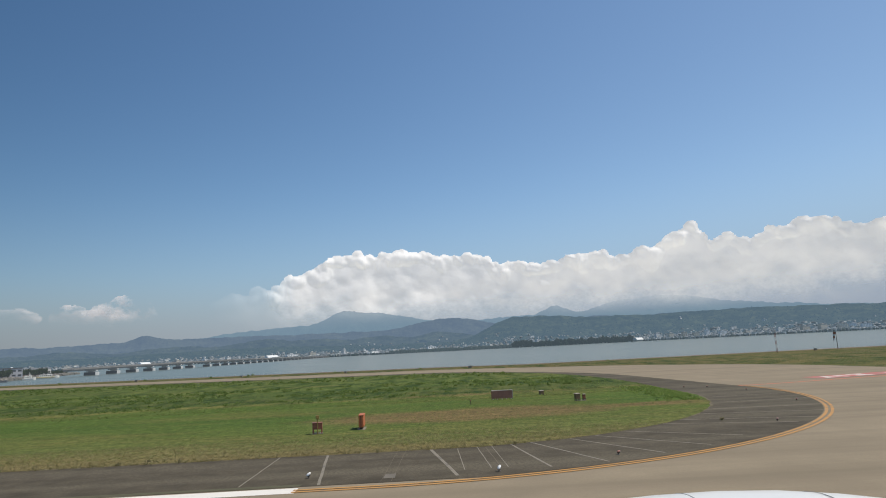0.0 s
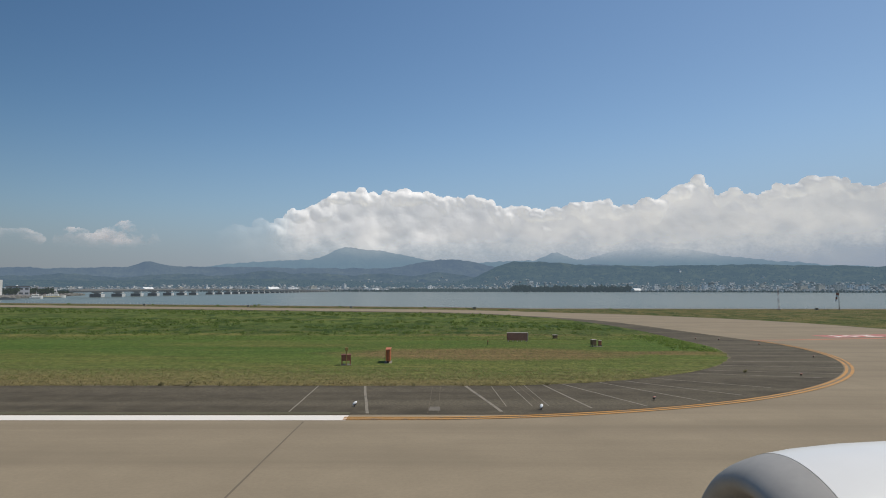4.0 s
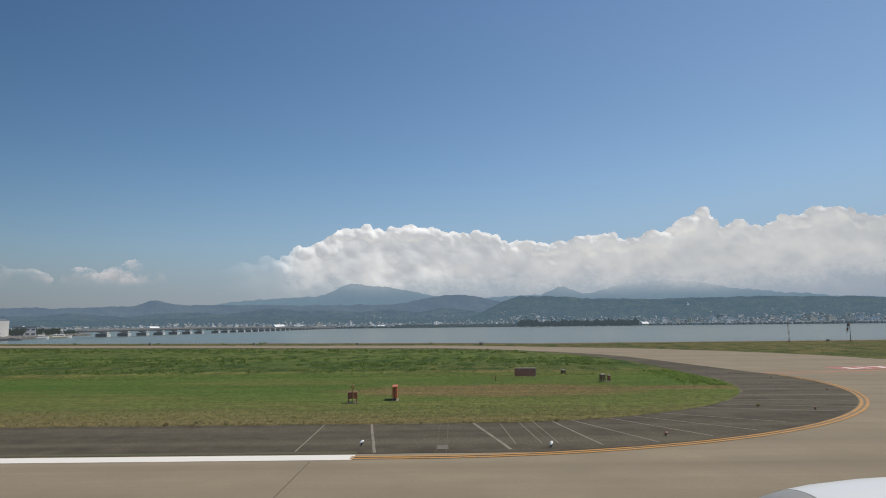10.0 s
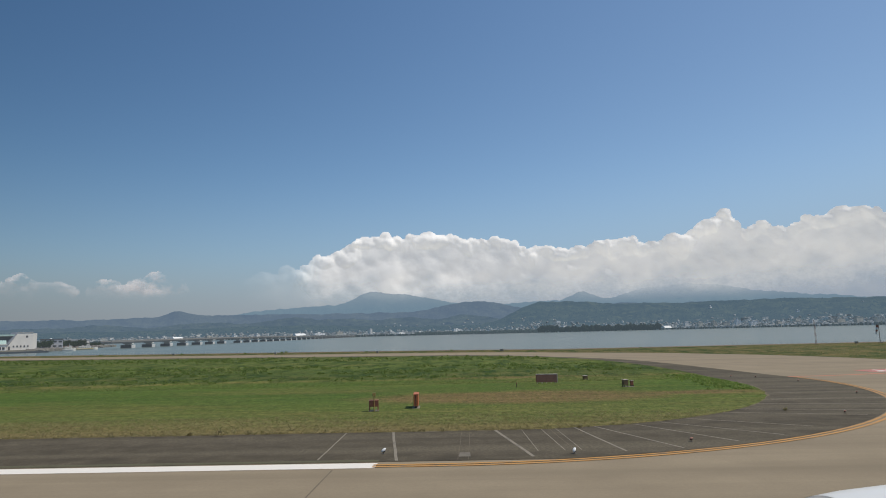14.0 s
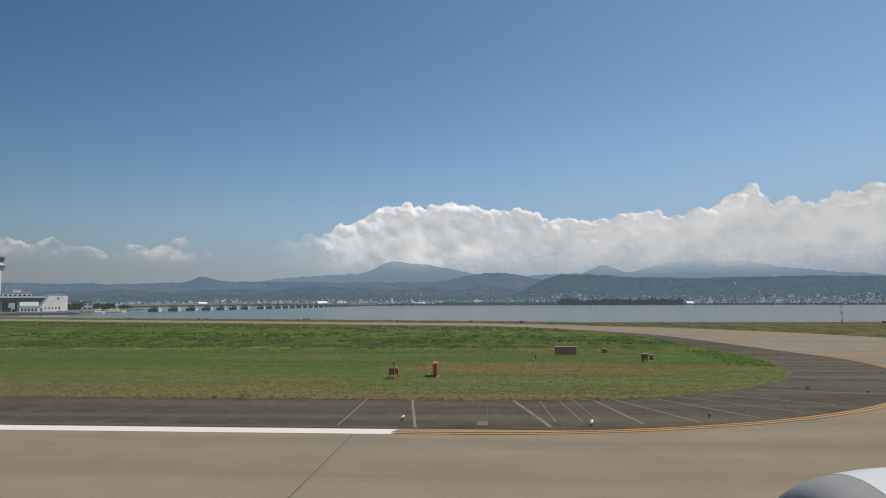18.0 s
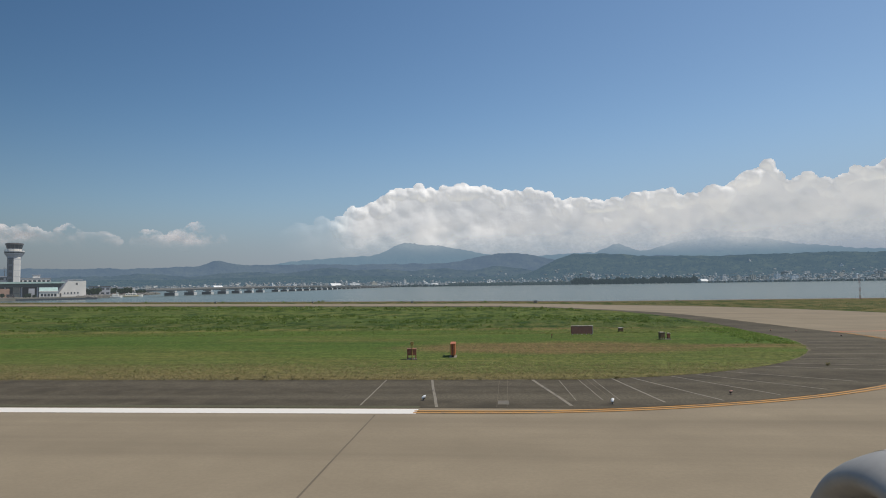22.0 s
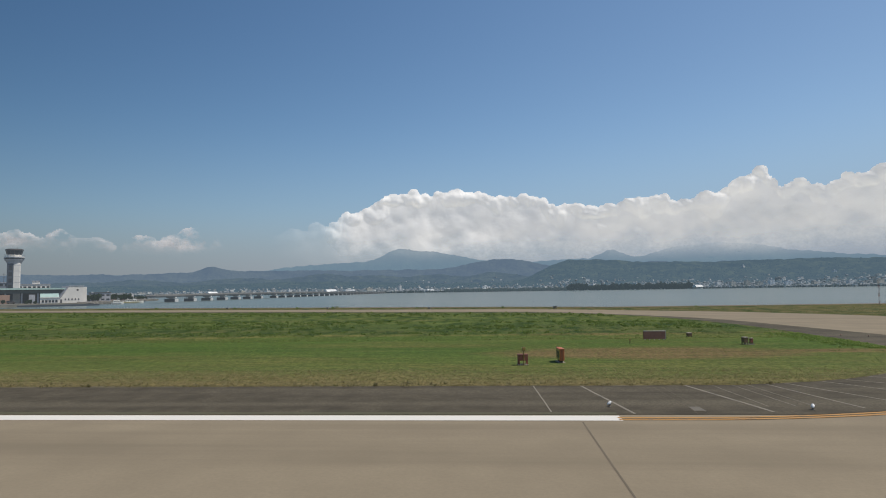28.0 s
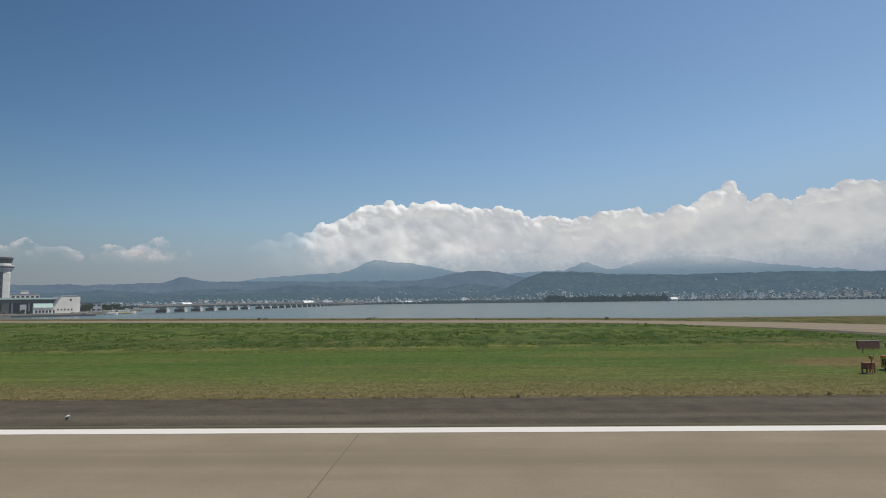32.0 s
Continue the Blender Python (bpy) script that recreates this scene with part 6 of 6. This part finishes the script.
def crown_stuff(name, count, seed, place_, size, material, label):
    """Far tree crowns: irregular small clumps, close together."""
    r = np.random.default_rng(seed)
    base = bmesh.new()
    bmesh.ops.create_icosphere(base, subdivisions=1, radius=1.0)
    bv = np.array([v.co[:] for v in base.verts])
    bf = [tuple(v.index for v in f.verts) for f in base.faces]
    base.free()
    verts, faces = [], []
    for k in range(count):
        x, y, z, s = place_(r)
        q = bv * (1 + 0.55 * (r.random((len(bv), 1)) - 0.4)) * np.array([s * r.uniform(0.7, 1.2), s, s * r.uniform(0.8, 1.7)]) + np.array([x, y, z + s * 0.6])
        o = len(verts)
        verts += q.tolist()
        faces += [(a + o, b + o, c + o) for a, b, c in bf]
    return tagged(sheet(name, verts, faces, material), label, "trees", kind="stuff")


def strip_place(az0, az1, h, d0=2195, d1=2240, s0=2.5, s1=5.5):
    def f(r):
        az = r.uniform(az0, az1)
        d = r.uniform(d0, d1)
        p = polar(az, d)
        top = h * (0.7 + 0.5 * (fbm(az * 1.7, 0, 4, h) + 0.4))
        return p.x, p.y, SEA_Z + 0.8 + max(0.5, top) * r.random(), r.uniform(s0, s1)
    return f


def slope_place(r):
    az = r.uniform(-40, 46)
    u = r.random() ** 1.5
    d = 2215 + 830 * u
    p = polar(az, d)
    return p.x, p.y, near_z(az, d) - 1.5, r.uniform(1.6, 3.6)


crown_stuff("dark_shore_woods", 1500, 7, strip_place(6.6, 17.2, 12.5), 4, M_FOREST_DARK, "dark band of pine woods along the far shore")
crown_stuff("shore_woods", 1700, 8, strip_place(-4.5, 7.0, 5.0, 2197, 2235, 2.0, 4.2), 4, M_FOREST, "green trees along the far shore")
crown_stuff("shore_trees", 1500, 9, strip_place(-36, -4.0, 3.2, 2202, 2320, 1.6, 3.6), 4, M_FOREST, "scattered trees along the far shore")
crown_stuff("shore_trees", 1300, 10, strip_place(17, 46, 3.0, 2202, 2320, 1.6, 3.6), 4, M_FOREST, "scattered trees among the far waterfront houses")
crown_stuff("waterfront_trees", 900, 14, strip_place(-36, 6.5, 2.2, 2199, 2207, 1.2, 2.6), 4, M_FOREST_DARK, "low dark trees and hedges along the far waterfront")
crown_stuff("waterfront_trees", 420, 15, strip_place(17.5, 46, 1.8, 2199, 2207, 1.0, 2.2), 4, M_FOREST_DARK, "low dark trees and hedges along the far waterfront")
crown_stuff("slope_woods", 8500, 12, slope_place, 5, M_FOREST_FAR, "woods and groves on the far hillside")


# ---- trees on the terminal shore ----
M_LEAF = with_haze_glow(blade_material("shore_tree_leaves", (0.03, 0.05, 0.02), (0.045, 0.07, 0.025), (0.065, 0.09, 0.03)), 0.1)
M_BARK = with_haze_glow(plain("tree_bark", (0.1, 0.08, 0.06), 0.9, vary=0.3, scale=2), 0.1)


def leaf_cloud(r, count, w, h, leaf):
    q = r.normal(size=(count, 3))
    q /= np.linalg.norm(q, axis=1)[:, None]
    q *= r.random((count, 1)) ** 0.4 * np.array([w, w, h]) * (1 + 0.3 * np.sin(q[:, :1] * 5 + 2 * q[:, 2:3] * 3))
    a = r.normal(size=(count, 3)) * leaf
    b = r.normal(size=(count, 3)) * leaf
    v = np.stack([q - a, q + b, q + a], 1).reshape(-1, 3)
    return v


def shore_tree(x, y, h, seed):
    r = np.random.default_rng(seed)
    t = thing("shore_tree", pose(x, y, LAND_Z), "small dark green tree on the terminal shore", "tree", "shore trees")
    bm = rod((0, 0, -0.3), (0.1, 0, h * 0.55), 0.22, 0.1, 7)
    for k in range(4):
        a = k * 1.7 + seed
        rod((0.05, 0, h * (0.3 + 0.06 * k)), (math.cos(a) * h * 0.25, math.sin(a) * h * 0.25, h * (0.6 + 0.07 * k)), 0.09, 0.03, 5, bm)
    part("trunk", bm, M_BARK, t)
    v = leaf_cloud(r, 420, h * 0.36, h * 0.34, 0.36)
    v[:, 2] += h * 0.66
    me = bpy.data.meshes.new("crown")
    me.from_pydata(v.tolist(), [], [(3 * k, 3 * k + 1, 3 * k + 2) for k in range(len(v) // 3)])
    me.materials.append(M_LEAF)
    c = new("crown", me)
    c.parent = t


rng = random.Random(31)
for k in range(26):
    s = rng.random()
    shore_tree(out_x(-332 + 84 * s + rng.uniform(-3, 2)), FAR * (251 + 68 * s + rng.uniform(0, 3)), rng.uniform(1.0, 2.6), 100 + k)
rng = random.Random(12)
for k in range(64):
    s = rng.random()
    shore_tree(out_x(-243 - 76 * s - rng.uniform(2, 16)), FAR * (372 + 196 * s + rng.uniform(-4, 8)), rng.uniform(3.5, 6.0) if s < 0.45 else rng.uniform(1.6, 3.0), k)

# ---- grass and weeds ----
def blades(name, count, seed, area, height, width, material, label, lean=0.5, per=3, weight=None, verge=False):
    """Upright blades in small tufts, scattered over a part of the field."""
    r = np.random.default_rng(seed)
    x0, x1, y0, y1 = area
    x, y = r.uniform(x0, x1, count * 3), y0 + (y1 - y0) * r.random(count * 3) ** 1.5
    if verge:
        keep = (y > 151.6) | (x > np.array([pave_right(q) for q in y]) + 0.4 + r.normal(size=x.shape) * 0.2)
    else:
        keep = x < np.array([isle_right(q) for q in y]) - 0.05 + r.normal(size=x.shape) * 0.12
    if weight is not None:
        keep &= r.random(x.shape) < weight(x, y)
    x, y = x[keep][:count], y[keep][:count]
    n = len(x)
    z = np.array([gz(q) for q in y]) + (-0.07 if verge else 0.02)
    y = np.array([bent(a, b) for a, b in zip(x, y)])
    x, y, z = (np.repeat(q, per) + 0 for q in (x, y, z))
    m = n * per
    x += r.normal(size=m) * 0.05
    y += r.normal(size=m) * 0.05
    h = height * (0.45 + 0.75 * r.random(m))
    a = r.uniform(0, math.pi, m)
    w = width * (0.6 + 0.8 * r.random(m))
    dx, dy = np.cos(a) * w, np.sin(a) * w
    lx, ly = r.normal(size=m) * lean * h, r.normal(size=m) * lean * h
    v = np.stack([np.column_stack([x - dx, y - dy, z]), np.column_stack([x + dx, y + dy, z]), np.column_stack([x + lx, y + ly, z + h])], 1).reshape(-1, 3)
    me = bpy.data.meshes.new(name)
    me.vertices.add(3 * m)
    me.vertices.foreach_set("co", v.ravel().astype(np.float32))
    me.loops.add(3 * m)
    me.loops.foreach_set("vertex_index", np.arange(3 * m, dtype=np.int32))
    me.polygons.add(m)
    me.polygons.foreach_set("loop_start", np.arange(0, 3 * m, 3, dtype=np.int32))
    me.polygons.foreach_set("loop_total", np.full(m, 3, dtype=np.int32))
    me.materials.append(material)
    me.update()
    me.validate()
    return tagged(new(name, me), label, "grass", kind="stuff")


def band(lo, hi, soft=4.0):
    return lambda x, y: np.clip((y - lo) / soft, 0, 1) * np.clip((hi - y) / soft, 0, 1)


blades("dry_edge_grass", 20000, 1, (-75, 24, 28.1, 34.5), 0.075, 0.011, M_DRY_BLADE, "straw-coloured rough grass along the edge of the field", 1.5)
blades("edge_tufts", 420, 2, (-75, 24, 28.0, 29.2), 0.12, 0.02, M_DRY_BLADE, "taller dry tufts on the field's ragged edge", 0.4, 5)
blades("field_grass", 22000, 3, (-85, 24, 30.0, 62.0), 0.05, 0.016, M_GREEN_BLADE, "short green grass blades on the field", 1.7)
blades("far_field_grass", 16000, 4, (-120, 24, 58.0, 126.0), 0.1, 0.032, M_GREEN_BLADE, "rough green grass on the far part of the field", 1.5)


def patchy(x, y):
    return np.array([0.5 + 1.1 * fbm(a * 0.05, b * 0.12, 4, 6.1) for a, b in zip(x, y)]).clip(0, 1)


blades("verge_grass", 9000, 6, (-160, 230, 62.0, 171.0), 0.12, 0.05, M_GREEN_BLADE, "rough green grass on the far verge", 1.4, 3, patchy, True)
blades("dry_verge_grass", 13000, 7, (-160, 230, 62.0, 171.0), 0.13, 0.045, M_DRY_BLADE, "straw-coloured rough grass on the far verge", 1.4, 3, lambda x, y: 1 - patchy(x, y), True)


def weed_clumps(name, count, seed, area, size, leaf, leaves, weight, material, label):
    """Low leafy clumps: many small leaves heaped in domes, thick where the weight is high."""
    r = np.random.default_rng(seed)
    x0, x1, y0, y1 = area
    x, y = r.uniform(x0, x1, count * 8), r.uniform(y0, y1, count * 8)
    keep = (x < np.array([isle_right(q) for q in y]) - 0.5) & (r.random(x.shape) < weight(x, y))
    x, y = x[keep][:count], y[keep][:count]
    z = np.array([gz(q) for q in y]) + 0.02
    y = np.array([bent(a, b) for a, b in zip(x, y)])
    m = len(x) * leaves
    rad = np.repeat(size * r.uniform(0.5, 1.3, len(x)), leaves)
    q = r.normal(size=(m, 3))
    q /= np.linalg.norm(q, axis=1)[:, None]
    q *= (rad * r.random(m) ** 0.4)[:, None]
    q[:, 2] = np.abs(q[:, 2]) * 0.62 + 0.03
    q[:, 0] *= 1.5
    c = np.column_stack([np.repeat(x, leaves), np.repeat(y, leaves), np.repeat(z, leaves)]) + q
    a, b = r.normal(size=(m, 3)) * leaf, r.normal(size=(m, 3)) * leaf
    v = np.stack([c - a, c + b, c + a], 1).reshape(-1, 3)
    me = bpy.data.meshes.new(name)
    me.vertices.add(3 * m)
    me.vertices.foreach_set("co", v.ravel().astype(np.float32))
    me.loops.add(3 * m)
    me.loops.foreach_set("vertex_index", np.arange(3 * m, dtype=np.int32))
    me.polygons.add(m)
    me.polygons.foreach_set("loop_start", np.arange(0, 3 * m, 3, dtype=np.int32))
    me.polygons.foreach_set("loop_total", np.full(m, 3, dtype=np.int32))
    me.materials.append(material)
    me.update()
    me.validate()
    return tagged(new(name, me), label, "weeds", kind="stuff")


def rows_of(lo, hi, seed, thick):
    """A band across the field, broken into patches."""
    def f(x, y):
        w = np.clip((y - lo) / 2.5, 0, 1) * np.clip((hi - y) / 2.5, 0, 1)
        g = np.array([0.5 + 1.3 * fbm(a * 0.07, b * 0.22, 4, seed) for a, b in zip(x, y)]).clip(0, 1)
        return w * (thick + (1 - thick) * g)
    return f


weed_clumps("broad_leaf_weeds", 780, 5, (-130, 20, 71.0, 92.0), 0.4, 0.075, 34, rows_of(72, 91, 2.2, 0.02), M_WEED, "dark broad-leaf weeds in bands across the field")
weed_clumps("low_weeds", 330, 15, (-130, 16, 63.0, 71.0), 0.3, 0.06, 28, rows_of(63.5, 70, 4.4, 0.02), M_WEED, "scattered low clumps of broad-leaf weeds before the denser band")
weed_clumps("far_weeds", 750, 25, (-150, 15, 104.0, 126.5), 0.34, 0.085, 26, rows_of(105, 127, 6.6, 0.2), M_WEED, "thick dark green weeds along the far edge of the field")
weed_clumps("tall_edge_grass", 260, 35, (10, 22.4, 46.0, 64.0), 0.15, 0.045, 26, lambda x, y: np.clip((x - np.array([isle_right(q) for q in y]) + 4.0) / 3.5, 0.0, 1.0), M_FRESH, "taller fresh green grass along the curved edge of the field")
t = thing("edge_weed", pose(-10.9, 27.9, gz(27.9) + 0.012), "tall dry weed at the edge of the shoulder", "weed")
v = leaf_cloud(np.random.default_rng(3), 34, 0.3, 0.13, 0.05)
v[:, 2] += 0.16
me = bpy.data.meshes.new("stalks")
me.from_pydata(v.tolist(), [], [(3 * k, 3 * k + 1, 3 * k + 2) for k in range(len(v) // 3)])
me.materials.append(M_DRY_BLADE)
o = new("stalks", me)
o.parent = t


def small_bush(x, y, z, w, h, count, leaf, seed, material, name, label, category):
    """A low plant: a few stems and many small leaves."""
    t = thing(name, pose(x, y, z), label, category, name + " plants")
    bm = bmesh.new()
    for k in range(5):
        a = 1.26 * k + seed
        rod((0, 0, -0.05), (0.6 * w * math.cos(a), 0.6 * w * math.sin(a), h * (0.8 + 0.1 * k)), 0.012, 0.005, 5, bm)
    part("stems", bm, M_DRY_BLADE, t)
    q = leaf_cloud(np.random.default_rng(seed), count, w, h * 0.5, leaf)
    q[:, 2] += h * 0.55
    mesh = bpy.data.meshes.new("leaves")
    mesh.from_pydata(q.tolist(), [], [(3 * k, 3 * k + 1, 3 * k + 2) for k in range(len(q) // 3)])
    mesh.materials.append(material)
    c = new("leaves", mesh)
    c.parent = t


for k, (x, y, w, h) in enumerate(((-57.0, 198.0, 0.9, 1.0), (-58.6, 199.0, 0.6, 0.7), (-95.0, 208.0, 0.6, 0.6), (-127.0, 215.0, 0.8, 0.7), (-4.0, 180.0, 0.5, 0.6), (-71.0, 201.0, 0.5, 0.5), (-30.0, 190.0, 0.5, 0.4), (47.0, 170.5, 0.4, 0.35))):
    small_bush(x, y, gz(y) - 0.07, 0.7 * w, 0.75 * h, 90, 0.09, 40 + k, M_WEED, "verge_bush", "low dark green bush on the far verge", "bush")
for k, (x, y) in enumerate(((16.2, 33.1), (-12.4, 28.15), (4.9, 28.35), (-26.0, 28.1))):
    small_bush(x, y, gz(y) + 0.012, 0.12, 0.13, 34, 0.03, 60 + k, M_DRY_BLADE, "shoulder_weed", "small dry weed growing at the shoulder's edge", "weed")
